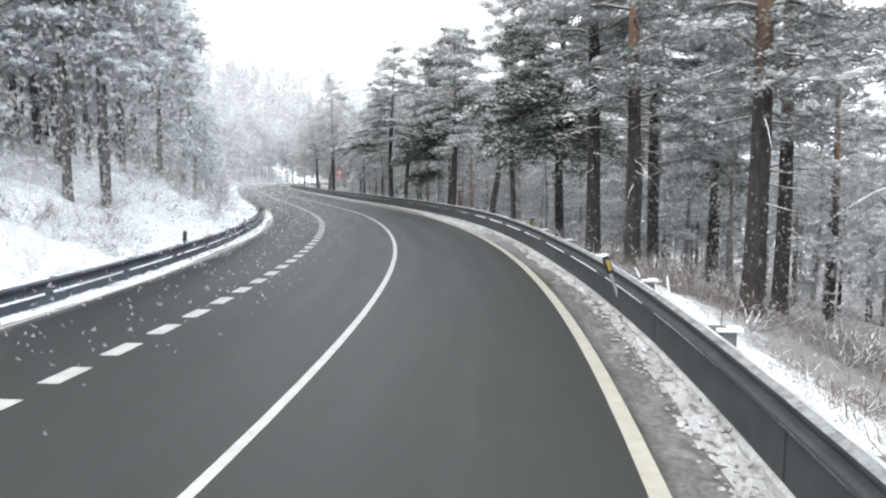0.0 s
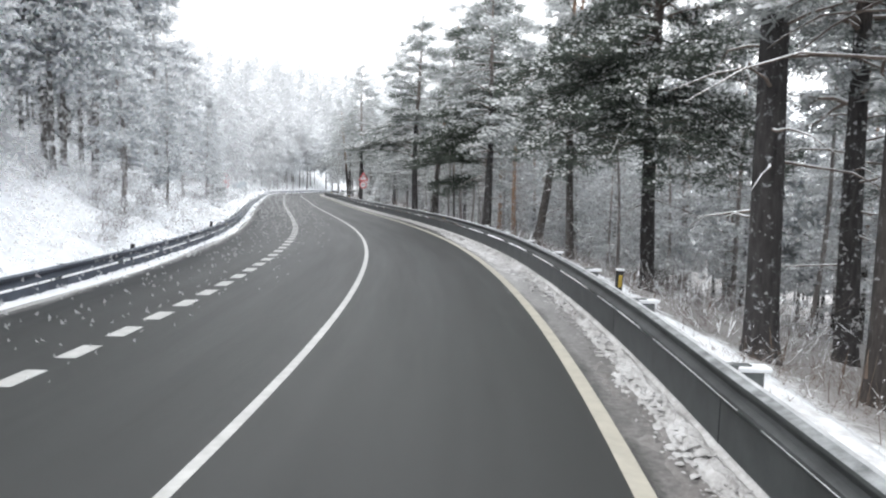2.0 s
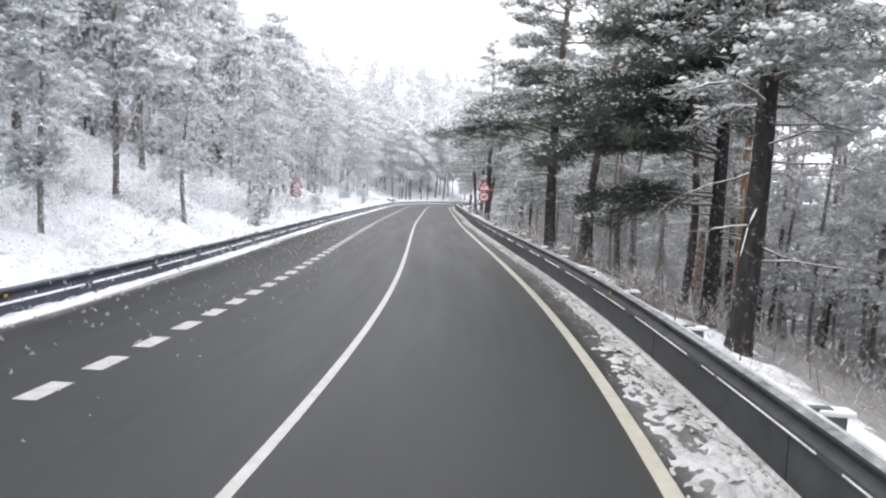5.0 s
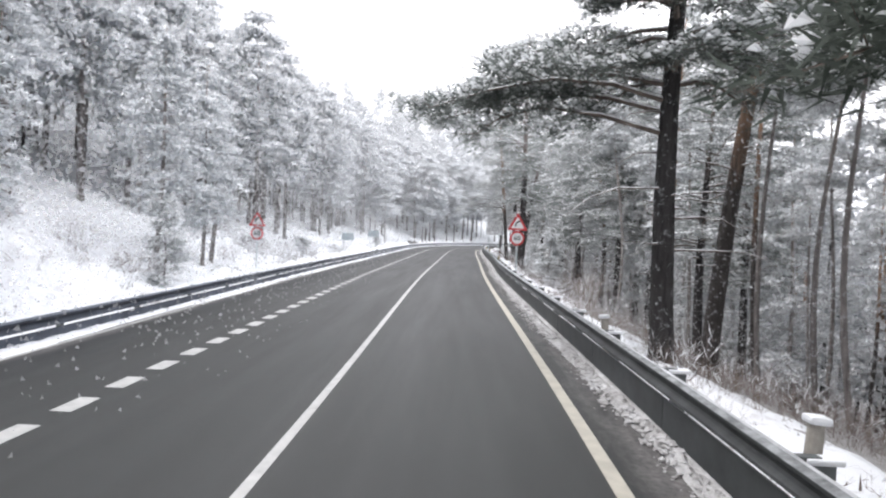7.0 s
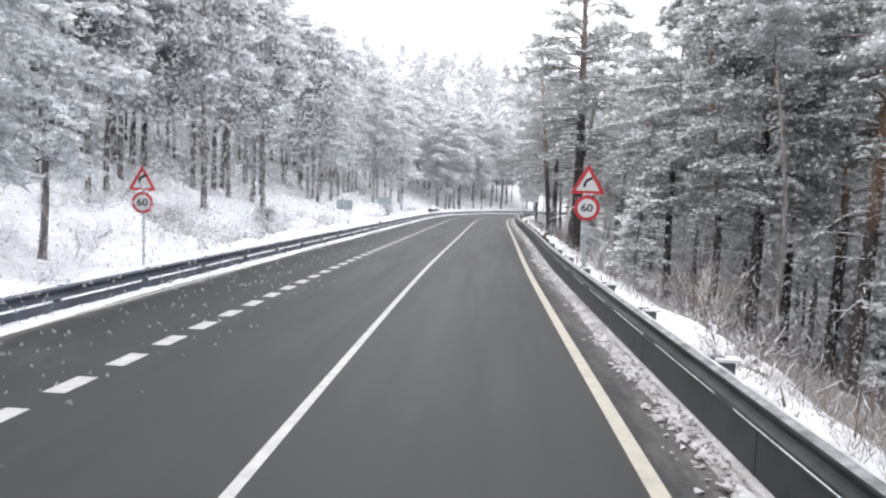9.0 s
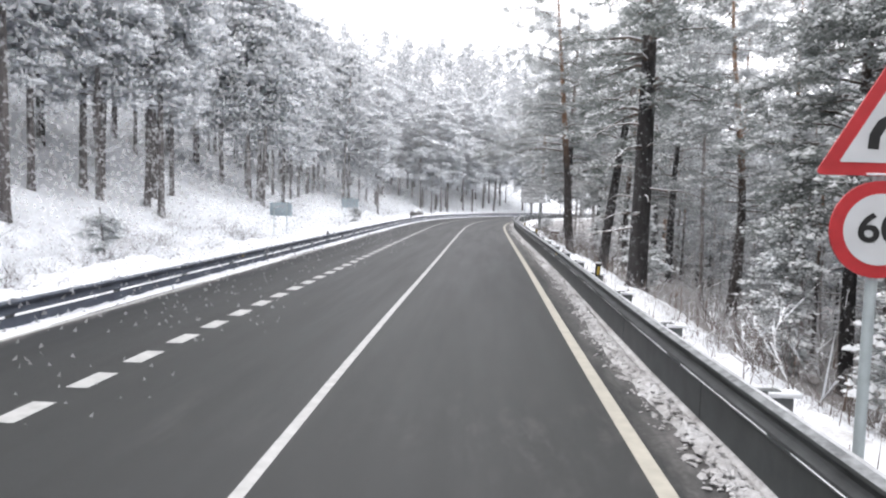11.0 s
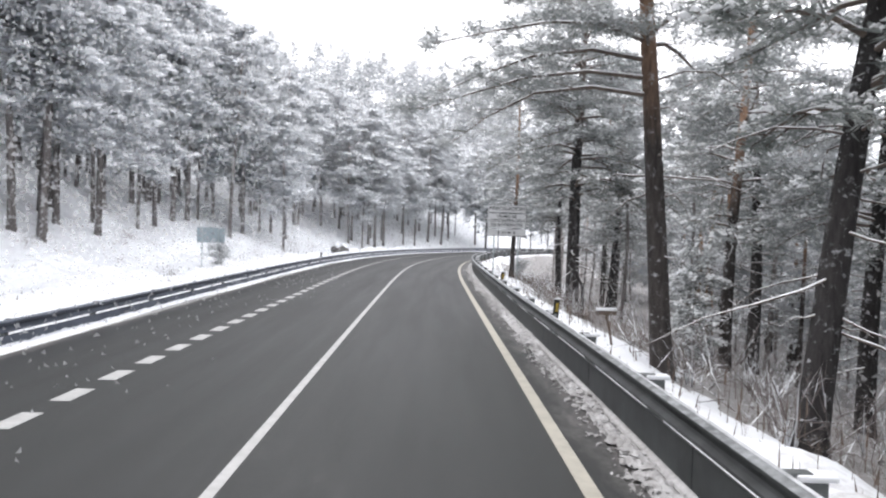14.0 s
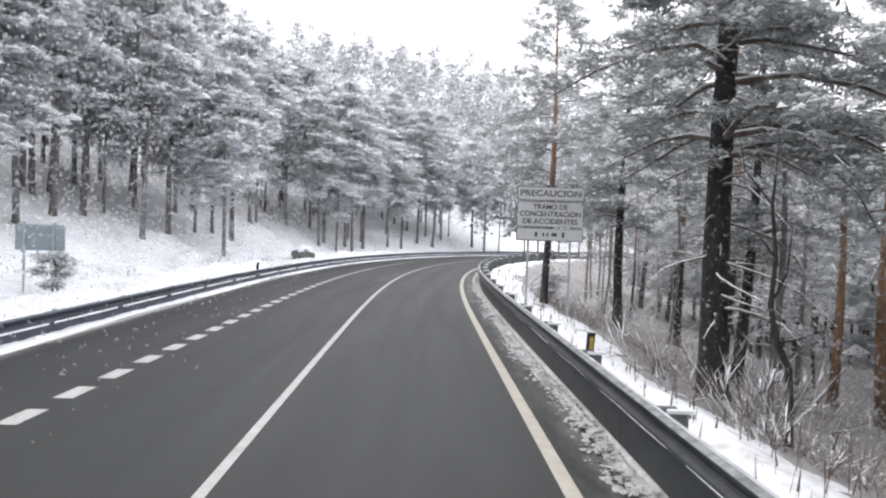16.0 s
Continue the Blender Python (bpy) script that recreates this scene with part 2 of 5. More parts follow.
def limb_material():
    """Dark branch bark with fresh snow lying along the upper side."""
    m, n, l, b = node_material("limb_bark", 0.9, 0, 0.1)
    co = object_coords(n)
    f = add_noise(n, l, 4.0, 6, co)
    bark = add_ramp(n, l, f, [(0.3, (0.10, 0.085, 0.077)), (0.7, (0.25, 0.20, 0.17))])
    sep = n.new("ShaderNodeSeparateXYZ")
    l.new(n.new("ShaderNodeNewGeometry").outputs["Normal"], sep.inputs["Vector"])
    lie = add_math(n, l, "ADD", sep.outputs["Z"], add_math(n, l, "MULTIPLY", add_math(n, l, "SUBTRACT", f, 0.5), 1.4))
    mask = add_math(n, l, "MULTIPLY", add_math(n, l, "SUBTRACT", lie, 0.28), 5.0, True)
    l.new(add_mix(n, l, mask, bark, (0.82, 0.835, 0.855)), b.inputs["Base Color"])
    add_bump(n, l, b, f, 0.4, 0.02)
    return m


M_ROAD = asphalt_material()
M_SNOW = snow_material("fresh_snow", 0.12)
M_GROUND = ground_material()
M_CLOD = dirty_snow_material("broken_snow", (0.20, 0.19, 0.185), (0.40, 0.393, 0.388), (0.64, 0.64, 0.645))
M_SLUSH = dirty_snow_material("white_slush", (0.24, 0.234, 0.231), (0.42, 0.417, 0.416), (0.68, 0.682, 0.69))
M_GRIT = dirty_snow_material("gritty_slush", (0.095, 0.088, 0.084), (0.165, 0.155, 0.15), (0.29, 0.28, 0.275))
M_CAP = snow_material("settled_snow", 0.0, (0.84, 0.86, 0.885), grain=12)
M_PAINT = plain("worn_white_road_paint", (0.43, 0.43, 0.42), 0.6, vary=0.16, scale=5)
M_CREAM = plain("cream_road_paint", (0.41, 0.388, 0.33), 0.6, vary=0.14, scale=4)
M_BLUE = plain("dark_blue_grey_steel", (0.105, 0.119, 0.148), 0.55, 0.3, 0.25, 2.0)
M_STEEL = plain("weathered_galvanised_steel", (0.062, 0.066, 0.068), 0.6, 0.15, 0.35, 2.2)
M_RIM = plain("frost_on_steel", (0.46, 0.47, 0.485), 0.7, vary=0.35, scale=3.0)
M_HOAR = plain("hoarfrost_on_steel", (0.21, 0.22, 0.225), 0.75, vary=0.55, scale=7.0)
M_VERGE = snow_material("wind_blown_verge_snow", 0.17, litter=(0.30, 0.275, 0.255), grain=6.0)
M_ROCK = plain("wet_dark_rock", (0.11, 0.105, 0.10), 0.8, vary=0.4, scale=5)
M_PANEL = plain("dark_wet_steel_panel", (0.052, 0.057, 0.059), 0.5, 0.3, 0.3, 2.5)
M_POST = plain("dull_steel_post", (0.13, 0.14, 0.14), 0.6, 0.4, 0.25, 6)
M_SIGNPOST = plain("grey_sign_post", (0.42, 0.47, 0.48), 0.55, 0.3, 0.12, 5)
M_BLACK = plain("matt_black_plastic", (0.02, 0.02, 0.02), 0.5)
M_AMBER = plain("amber_reflector", (0.40, 0.285, 0.05), 0.3, vary=0.2)
M_RED = plain("red_sign_enamel", (0.44, 0.035, 0.04), 0.4, vary=0.12, scale=6)
M_WHITE = plain("white_sign_enamel", (0.56, 0.572, 0.58), 0.4, vary=0.05, scale=4)
M_BOARD = plain("grey_panel_back", (0.30, 0.36, 0.39), 0.55, 0.2, 0.12, 2)
M_BARK = bark_material("pine_bark", (0.068, 0.061, 0.058), (0.28, 0.18, 0.125), 5.0)
M_BARK_DARK = bark_material("dark_pine_bark", (0.050, 0.047, 0.047), (0.17, 0.14, 0.125), 7.5)
# Bark grey lifted to stand in for haze along with frost.
M_BARK_GREY = bark_material("frosted_hazy_bark", (0.215, 0.195, 0.188), (0.30, 0.25, 0.225), 6.0)
M_BARK_DIM = bark_material("grey_brown_bark", (0.15, 0.138, 0.134), (0.24, 0.195, 0.17), 7.0)
M_BARK_AMBER = bark_material("orange_pine_bark", (0.15, 0.105, 0.08), (0.31, 0.19, 0.12), 1.5)
M_LIMB = limb_material()
# Needle colour lightened for haze as well as dusted snow.
M_NEEDLE = needle_material("pine_needles", (0.150, 0.168, 0.162), (0.40, 0.424, 0.41), 0.5)
M_DEEP = needle_material("dark_pine_needles", (0.048, 0.060, 0.050), (0.150, 0.172, 0.150), 0.4)
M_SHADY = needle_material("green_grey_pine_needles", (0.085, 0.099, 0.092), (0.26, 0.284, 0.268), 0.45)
# These pale needle tones hold distance haze besides their frost and snow.
M_HAZE_DUSTED = needle_material("snow_dusted_hazy_needles", (0.215, 0.232, 0.229), (0.47, 0.49, 0.486), 0.5)
M_HAZE_FROST = needle_material("haze_pale_frosted_needles", (0.43, 0.445, 0.452), (0.67, 0.683, 0.69), 0.55)
M_HAZE_RIME = needle_material("frosted_hazy_needles", (0.44, 0.46, 0.475), (0.70, 0.72, 0.735), 0.55)
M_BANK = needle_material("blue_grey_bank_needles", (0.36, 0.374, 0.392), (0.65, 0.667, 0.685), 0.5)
# Darker than the bank needles; the flakes carry the far haze.
M_FAR = needle_material("pale_grey_needles", (0.20, 0.215, 0.225), (0.40, 0.418, 0.43), 0.5)
M_LOAD = needle_material("loose_bough_snow", (0.82, 0.835, 0.85), (0.90, 0.91, 0.92), 0.5)
M_HAZE_FLAKE = haze_flake_material()
M_TWIG = plain("frosted_twigs", (0.19, 0.165, 0.158), 0.9, vary=0.4, scale=5, spec=0.1)
M_STALK = plain("dry_stalks", (0.15, 0.118, 0.098), 0.9, vary=0.35, scale=6, spec=0.1)
M_DRY = plain("dry_brown_twigs", (0.24, 0.185, 0.155), 0.9, vary=0.35, scale=5, spec=0.1)
M_STUMP = plain("weathered_concrete", (0.33, 0.31, 0.28), 0.9, vary=0.25, scale=7, spec=0.2)


# ---- mesh helpers ----
def mesh_from(name, verts, faces, mats, indices=None, smooth=False):
    me = bpy.data.meshes.new(name)
    me.from_pydata([tuple(v) for v in verts], [], [tuple(f) for f in faces])
    for m in mats if isinstance(mats, (list, tuple)) else [mats]:
        me.materials.append(m)
    if indices is not None:
        me.polygons.foreach_set("material_index", np.asarray(indices, np.int32))
    if smooth:
        me.polygons.foreach_set("use_smooth", np.ones(len(me.polygons), bool))
    me.update()
    return me


def tri_mesh(name, verts, mat, smooth=False):
    """A mesh from an (n, 3, 3) array of loose triangles."""
    v = np.asarray(verts, np.float32).reshape(-1, 3)
    n = len(v) // 3
    me = bpy.data.meshes.new(name)
    me.vertices.add(len(v))
    me.vertices.foreach_set("co", v.ravel())
    me.loops.add(len(v))
    me.loops.foreach_set("vertex_index", np.arange(len(v), dtype=np.int32))
    me.polygons.add(n)
    me.polygons.foreach_set("loop_start", np.arange(0, 3 * n, 3, dtype=np.int32))
    me.polygons.foreach_set("loop_total", np.full(n, 3, np.int32))
    me.materials.append(mat)
    me.update()
    me.validate()
    return me


def child(name, me, parent, label="", m=None):
    ob = new(name, me)
    ob.parent = parent
    if m is not None:
        ob.matrix_basis = m
    return tagged(ob, label) if label else ob


def part(name, bm, material, parent, label="", m=None):
    me = bpy.data.meshes.new(name)
    bm.to_mesh(me)
    bm.free()
    me.materials.append(material)
    return child(name, me, parent, label, m)


def box_bm(sx, sy, sz, at=(0, 0, 0), bevel=0.0):
    bm = bmesh.new()
    bmesh.ops.create_cube(bm, size=1, matrix=Matrix.Translation(at) @ Matrix.Diagonal((sx, sy, sz, 1)))
    if bevel:
        bmesh.ops.bevel(bm, geom=bm.edges[:], offset=bevel, segments=2, affect="EDGES", profile=0.6)
    return bm


def tube(points, radii, sides=6, cap=True):
    """Vertices and faces of a tube along the points."""
    pts = [Vector(q) for q in points]
    vs, fs = [], []
    ref = Vector((0.31, 0.95, 0.07))
    for i, q in enumerate(pts):
        d = (pts[min(i + 1, len(pts) - 1)] - pts[max(i - 1, 0)]).normalized()
        a = d.cross(ref if abs(d.dot(ref)) < 0.95 else Vector((1, 0, 0))).normalized()
        c = d.cross(a)
        for k in range(sides):
            w = 2 * math.pi * k / sides
            vs.append(q + (a * math.cos(w) + c * math.sin(w)) * radii[i])
    for i in range(len(pts) - 1):
        for k in range(sides):
            k2 = (k + 1) % sides
            fs.append((i * sides + k, i * sides + k2, (i + 1) * sides + k2, (i + 1) * sides + k))
    if cap:
        fs.append(tuple(range(sides))[::-1])
        fs.append(tuple((len(pts) - 1) * sides + k for k in range(sides)))
    return vs, fs


def join_tubes(parts):
    vs, fs = [], []
    for v, f in parts:
        o = len(vs)
        vs += v
        fs += [tuple(i + o for i in q) for q in f]
    return vs, fs


# ---- the road's line: distance s along the solid line, bend as 1/metres ----
KNOT = np.arange(-24.0, 281.0, 8.0)
BEND = np.array([3.9, 5.8, 7.7, 9.6, 11.5, 11.5, 11.6, 11.0, 9.4, 9.5, 7.0, 2.1, 0.2, -0.4, -1.1, -1.4, -0.0, 0.6, -0.3, -0.2, -0.6, -3.0, -5.8, -8.2, -10.3, -12.1, -13.7, -15.2, -16.0, -16.0, -16.0, -16.0, -16.0, -16.0, -16.0, -16.0, -16.0, -16.0, -16.0]) / 1000
STEP = 1.0
S_LINE = np.arange(-60.0, 340.0, STEP)
_bend = np.interp(S_LINE, KNOT, BEND)
HEAD = np.cumsum(_bend) * STEP
HEAD -= np.interp(0, S_LINE, HEAD)
X_LINE = np.cumsum(-np.sin(HEAD)) * STEP
Y_LINE = np.cumsum(np.cos(HEAD)) * STEP
X_LINE -= np.interp(0, S_LINE, X_LINE)
Y_LINE -= np.interp(0, S_LINE, Y_LINE)


def at_road(s, off, z=0.0):
    """The place off metres to the right of the solid line, s metres along it."""
    h = np.interp(s, S_LINE, HEAD)
    return Vector((np.interp(s, S_LINE, X_LINE) + off * math.cos(h), np.interp(s, S_LINE, Y_LINE) + off * math.sin(h), z))


def road_pose(s, off, z=0.0, turn=0.0, tilt=0.0):
    h = np.interp(s, S_LINE, HEAD)
    return Matrix.Translation(at_road(s, off, z)) @ Matrix.Rotation(h + radians(turn), 4, "Z") @ Matrix.Rotation(radians(tilt), 4, "Y")


LEFT_EDGE, RIGHT_EDGE, LEFT_RAIL, RIGHT_RAIL = -5.75, 4.72, -5.85, 4.38


def shift(s, side):
    """How far the right-hand guardrail swings out from its mean line."""
    return np.interp(s, [0, 20, 28, 35, 42, 50, 68, 94, 104, 116, 126, 150], [0.06, 0.06, -0.02, 0.08, 0.17, 0.10, 0.0, -0.08, 0.0, 0.0, -0.05, -0.05]) if side > 0 else 0.0 * s



def ripple(x, y):
    return (np.sin(x * 0.61 + 1.3 * np.sin(y * 0.37)) + np.sin(y * 0.83 + 0.9 * np.sin(x * 0.45)) + 0.6 * np.sin(x * 1.9 + y * 1.4) + 0.35 * np.sin(3.3 * y - 2.6 * x))


def terrain(s, off, x, y):
    """The height of the snow-covered ground."""
    s, off, x, y = (np.asarray(v, float) for v in (s, off, x, y))
    bench = np.interp(s, [18, 40, 64, 94, 116, 185], [6.9, 7.3, 8.2, 9.6, 12.0, 12.5])
    d = np.maximum(0, -off - bench)
    e = np.maximum(0, off - 5.6)
    up = 0.40 * d + 0.14 * np.clip(d - 10, 0, 55) - 0.30 * np.maximum(0, d - 75) - 0.10 * np.maximum(0, d - 110)
    down = -np.interp(s, [62, 82, 100, 116], [0.29, 0.43, 0.43, 0.30]) * np.minimum(e, 18) - 0.10 * np.clip(e - 18, 0, 60)
    bank = 0.12 * np.clip((np.abs(off + 0.6) - 5.0) * 2, 0, 1)
    rough = ripple(x, y) * np.where(off < 0, 0.15, 0.06) * np.clip((np.abs(off + 0.6) - 5.4) * 0.6, 0, 1) * (1 + 0.10 * np.minimum(d + e, 20))
    return np.where((off > -6.0) & (off < 4.8), -0.25, bank + up + down + rough)


def road_coords(x, y):
    """s and off for arrays of places."""
    x, y = np.asarray(x, float).ravel(), np.asarray(y, float).ravel()
    sx, sy, ss, hh = X_LINE, Y_LINE, S_LINE, HEAD
    s, off = np.empty_like(x), np.empty_like(x)
    for a in range(0, len(x), 8000):
        b = slice(a, a + 8000)
        i = ((x[b, None] - sx) ** 2 + (y[b, None] - sy) ** 2).argmin(1)
        dx, dy = x[b] - sx[i], y[b] - sy[i]
        s[b] = ss[i] - np.sin(hh[i]) * dx + np.cos(hh[i]) * dy
        off[b] = np.cos(hh[i]) * dx + np.sin(hh[i]) * dy
    return s, off


def ground_at(s, off):
    p = at_road(s, off)
    rs, ro = road_coords([p.x], [p.y])
    return at_road(s, off, float(terrain(rs, ro, np.array([p.x]), np.array([p.y]))[0]))


# ---- ground ----
def build_ground():
    def axis(a, b, fine):
        mid = np.arange(a, b, fine)
        grow = np.cumsum(np.geomspace(fine, 180, 26))
        return np.concatenate([(a - grow)[::-1], mid, b + grow])
    xs, ys = axis(X_LINE.min() - 5, 45.0, 1.0), axis(-30.0, Y_LINE.max() + 10, 1.0)
    gx, gy = np.meshgrid(xs, ys)
    s, off = road_coords(gx, gy)
    z = terrain(s, off, gx.ravel(), gy.ravel())
    z = np.where(np.abs(gx.ravel()) + np.abs(gy.ravel()) > 1500, np.minimum(z, 30), z)
    v = np.stack([gx.ravel(), gy.ravel(), z], 1)
    nx, ny = len(xs), len(ys)
    i = (np.arange(ny - 1)[:, None] * nx + np.arange(nx - 1)).ravel()
    f = np.stack([i, i + 1, i + nx + 1, i + nx], 1)
    me = mesh_from("ground", v, f.tolist(), M_GROUND, smooth=True)
    lay = me.uv_layers.new(name="road")
    idx = np.empty(len(me.loops), np.int32)
    me.loops.foreach_get("vertex_index", idx)
    lay.data.foreach_set("uv", np.stack([off[idx], s[idx]], 1).astype(np.float32).ravel())
    ob = new("ground", me)
    tagged(ob, "snow-covered forest ground rising on one side of the road", "ground", kind="structure")


build_ground()


def ribbon(s0, s1, ds, offs, height, mat, name, uv=False, line=None):
    """A strip along the road; height(s, off) gives its surface, line(s) what its offsets are counted from."""
    ss = np.arange(s0, s1 + 1e-6, ds)
    offs = np.asarray(offs, float)
    h = np.interp(ss, S_LINE, HEAD)
    cx, cy = np.interp(ss, S_LINE, X_LINE), np.interp(ss, S_LINE, Y_LINE)
    S, O = np.meshgrid(ss, offs, indexing="ij")
    Z = height(S, O) if callable(height) else np.full(S.shape, float(height))
    if line:
        O = O + line(S)
    V = np.stack([cx[:, None] + O * np.cos(h)[:, None], cy[:, None] + O * np.sin(h)[:, None], Z], -1).reshape(-1, 3)
    m = len(offs)
    i = (np.arange(len(ss) - 1)[:, None] * m + np.arange(m - 1)).ravel()
    F = np.stack([i, i + 1, i + m + 1, i + m], 1)
    me = mesh_from(name, V, F.tolist(), mat, smooth=True)
    if uv:
        lay = me.uv_layers.new(name="road")
        idx = np.empty(len(me.loops), np.int32)
        me.loops.foreach_get("vertex_index", idx)
        lay.data.foreach_set("uv", np.stack([O.ravel()[idx], S.ravel()[idx]], 1).astype(np.float32).ravel())
    return me


S0, S1 = -12.0, 250.0
road = new("road", ribbon(S0, S1, 1.0, [LEFT_EDGE - 0.35, LEFT_EDGE - 0.34, -4.2, -2.8, -1.4, 0, 1.75, 3.5, RIGHT_EDGE, RIGHT_EDGE + 0.01],
                         lambda s, o: np.where((o < LEFT_EDGE - 0.345) | (o > RIGHT_EDGE + 0.005), -0.25, 0.0), M_ROAD, "road", uv=True))
tagged(road, "damp dark grey asphalt road with slushy edges", "road", kind="structure")
CENTRE, EDGE_LINE, FAR_LINE = (lambda s: np.interp(s, [46, 60], [0.03, 0.055])), (lambda s: np.interp(s, [50, 62], [3.5, 3.468])), (lambda s: -5.42 + 0 * s)
for line, wd, mat, lab in ((CENTRE, 0.12, M_PAINT, "continuous white centre line on the asphalt"),
                           (EDGE_LINE, 0.17, M_CREAM, "continuous cream edge line along the slushy shoulder"),
                           (FAR_LINE, 0.10, M_PAINT, "thin white edge line half under snow")):
    ob = new("road_marking", ribbon(S0, S1, 0.5, [-wd / 2, 0, wd / 2], 0.004, mat, "road_marking", line=line))
    tagged(ob, lab, "road marking", kind="structure")


def build_dashes():
    """Short broad lane dashes, one for each."""
    top = new("lane_dashes")
    tagged(top, "row of short broad white lane dashes", "road marking", kind="structure")
    first, gap, ln, wd = 18.17, 1.2418, 0.68, 0.27
    n = 0
    s = first - 12 * gap
    while s < 175:
        me = ribbon(s - ln / 2, s + ln / 2, ln / 2, [-2.85 - wd / 2, -2.85 + wd / 2], 0.004, M_PAINT, "dash")
        child("dash", me, top)
        s += gap
        n += 1


build_dashes()


# ---- ploughed snow on both shoulders ----
def lump(s, o, k):
    return np.abs(np.sin(s * 7.1 + 3 * np.sin(o * 9 + k)) * np.sin(o * 23 + s * 3.7 + k)) * 0.6 + np.abs(np.sin(s * 2.3 + k + 2 * np.sin(s * 0.71))) * 0.5


def ridge(a, b, top, k, wander):
    def h(s, o):
        mid = (a + b) / 2 + wander * (np.sin(s * 0.31 + k) + np.sin(s * 0.83 + 2 * k) * 0.6 + 0.5 * np.sin(s * 2.9))
        w = (b - a) / 2 * (0.75 + 0.25 * np.sin(s * 0.47 + k))
        u = np.clip(1 - ((o - mid) / w) ** 2, 0, 1)
        crumb = np.random.default_rng(int(k * 10)).normal(0, 0.22, s.shape)
        return -0.03 + u * (top * (0.35 + lump(s, o, k) + np.clip(crumb, -0.35, 0.5))) + 0.03 * np.sign(u)
    return h


ob = new("snow_ridge", ribbon(-8, 215, 0.11, np.linspace(-0.50, -0.02, 16), ridge(-0.36, -0.02, 0.085, 0.4, 0.035), M_CLOD, "snow_ridge", line=lambda s: RIGHT_RAIL + shift(s, 1)))
tagged(ob, "lumpy grey ploughed snow along the foot of the guardrail", "snow", kind="stuff")
ob = new("snow_ridge", ribbon(-8, 230, 0.12, np.linspace(-5.95, -5.38, 12), ridge(-6.05, -5.42, 0.05, 2.1, 0.012), M_SNOW, "snow_ridge"))
tagged(ob, "low ploughed snow strip below the far guardrail", "snow", kind="stuff")


def drift(s, o, x, y):
    """Hummocks of snow over low brush and grass."""
    a = np.sin(x * 1.7 + 1.9 * np.sin(y * 0.9)) * np.sin(y * 1.5 + 1.3 * np.sin(x * 1.1))
    b = np.sin(x * 4.3 + 2 * np.sin(y * 2.6)) * np.sin(y * 4.7 + 1.5 * np.sin(x * 2.2))
    c = np.sin(x * 9.1 + y * 3.3) * np.sin(y * 8.3 - x * 2.9)
    return np.clip(a, -0.3, 1) * 0.22 + b * 0.085 + c * 0.03


def build_verge(label, s0, s1, ds, o0, o1, n, foot, lift):
    """A fine-grained strip of hummocky snow beside the road."""
    def height(S, O):
        h = np.interp(S, S_LINE, HEAD)
        x, y = np.interp(S, S_LINE, X_LINE) + O * np.cos(h), np.interp(S, S_LINE, Y_LINE) + O * np.sin(h)
        u = np.clip(np.minimum(np.abs(O - o0), np.abs(O - o1)) / 0.9, 0, 1)
        edge = np.clip(np.abs(O - foot) / 0.5, 0, 1)
        base = terrain(S, np.where(O > 0, np.maximum(O, 4.95), np.minimum(O, -6.1)), x, y)
        return np.where((O == o0) | (O == o1), -0.3 + base, base * edge + (1 - edge) * 0.02 + (0.05 + lift * np.maximum(-0.12, drift(S, O, x, y))) * u)
    ob = new("snow_verge", ribbon(s0, s1, ds, np.linspace(o0, o1, n), height, M_VERGE, "snow_verge"))
    tagged(ob, label, "snow", kind="stuff")


build_verge("hummocky snow over low brush on the foot of the bank", -6, 190, 0.28, -13.5, -5.98, 30, -5.98, 1.0)
build_verge("narrow snowy verge behind the guardrail", -6, 34, 0.22, 4.62, 5.9, 10, 4.62, 0.5)
build_verge("thick snow on the verge behind the guardrail", 34.22, 80, 0.22, 4.62, 6.6, 13, 4.62, 0.5)
build_verge("snowy verge with dry stalks behind the guardrail", 80.22, 175, 0.22, 4.62, 7.0, 16, 4.62, 0.5)


def crust(low, top, k):
    """Broken slush: the asphalt shows wherever the crust dips below it."""
    def h(s, o):
        n = np.random.default_rng(k).normal(0, 1, s.shape)
        n = (n + np.roll(n, 1, 0) + np.roll(n, 1, 1) + np.roll(n, -1, 0)) / 2
        fade = np.clip(np.minimum((s - s.min()) / 7, (s.max() - s) / 10), 0, 1)
        u = np.clip((o - o.min()) / 0.35, 0, 1)
        return low + fade * u * top * (0.75 + 0.60 * n + 0.12 * np.sin(s * 1.3 + 2 * np.sin(o * 5)))
    return h


ob = new("slush", ribbon(35, 57, 0.07, np.linspace(3.52, 4.50, 20), crust(-0.02, 0.047, 71), M_SLUSH, "slush"))
tagged(ob, "broken white slush crust between edge line and guardrail", "snow", kind="stuff")
ob = new("slush", ribbon(2, 37, 0.08, np.linspace(3.55, 4.40, 16), crust(-0.016, 0.022, 72), M_GRIT, "slush"))
tagged(ob, "thin dirty grey-brown slush on the shoulder", "snow", kind="stuff")


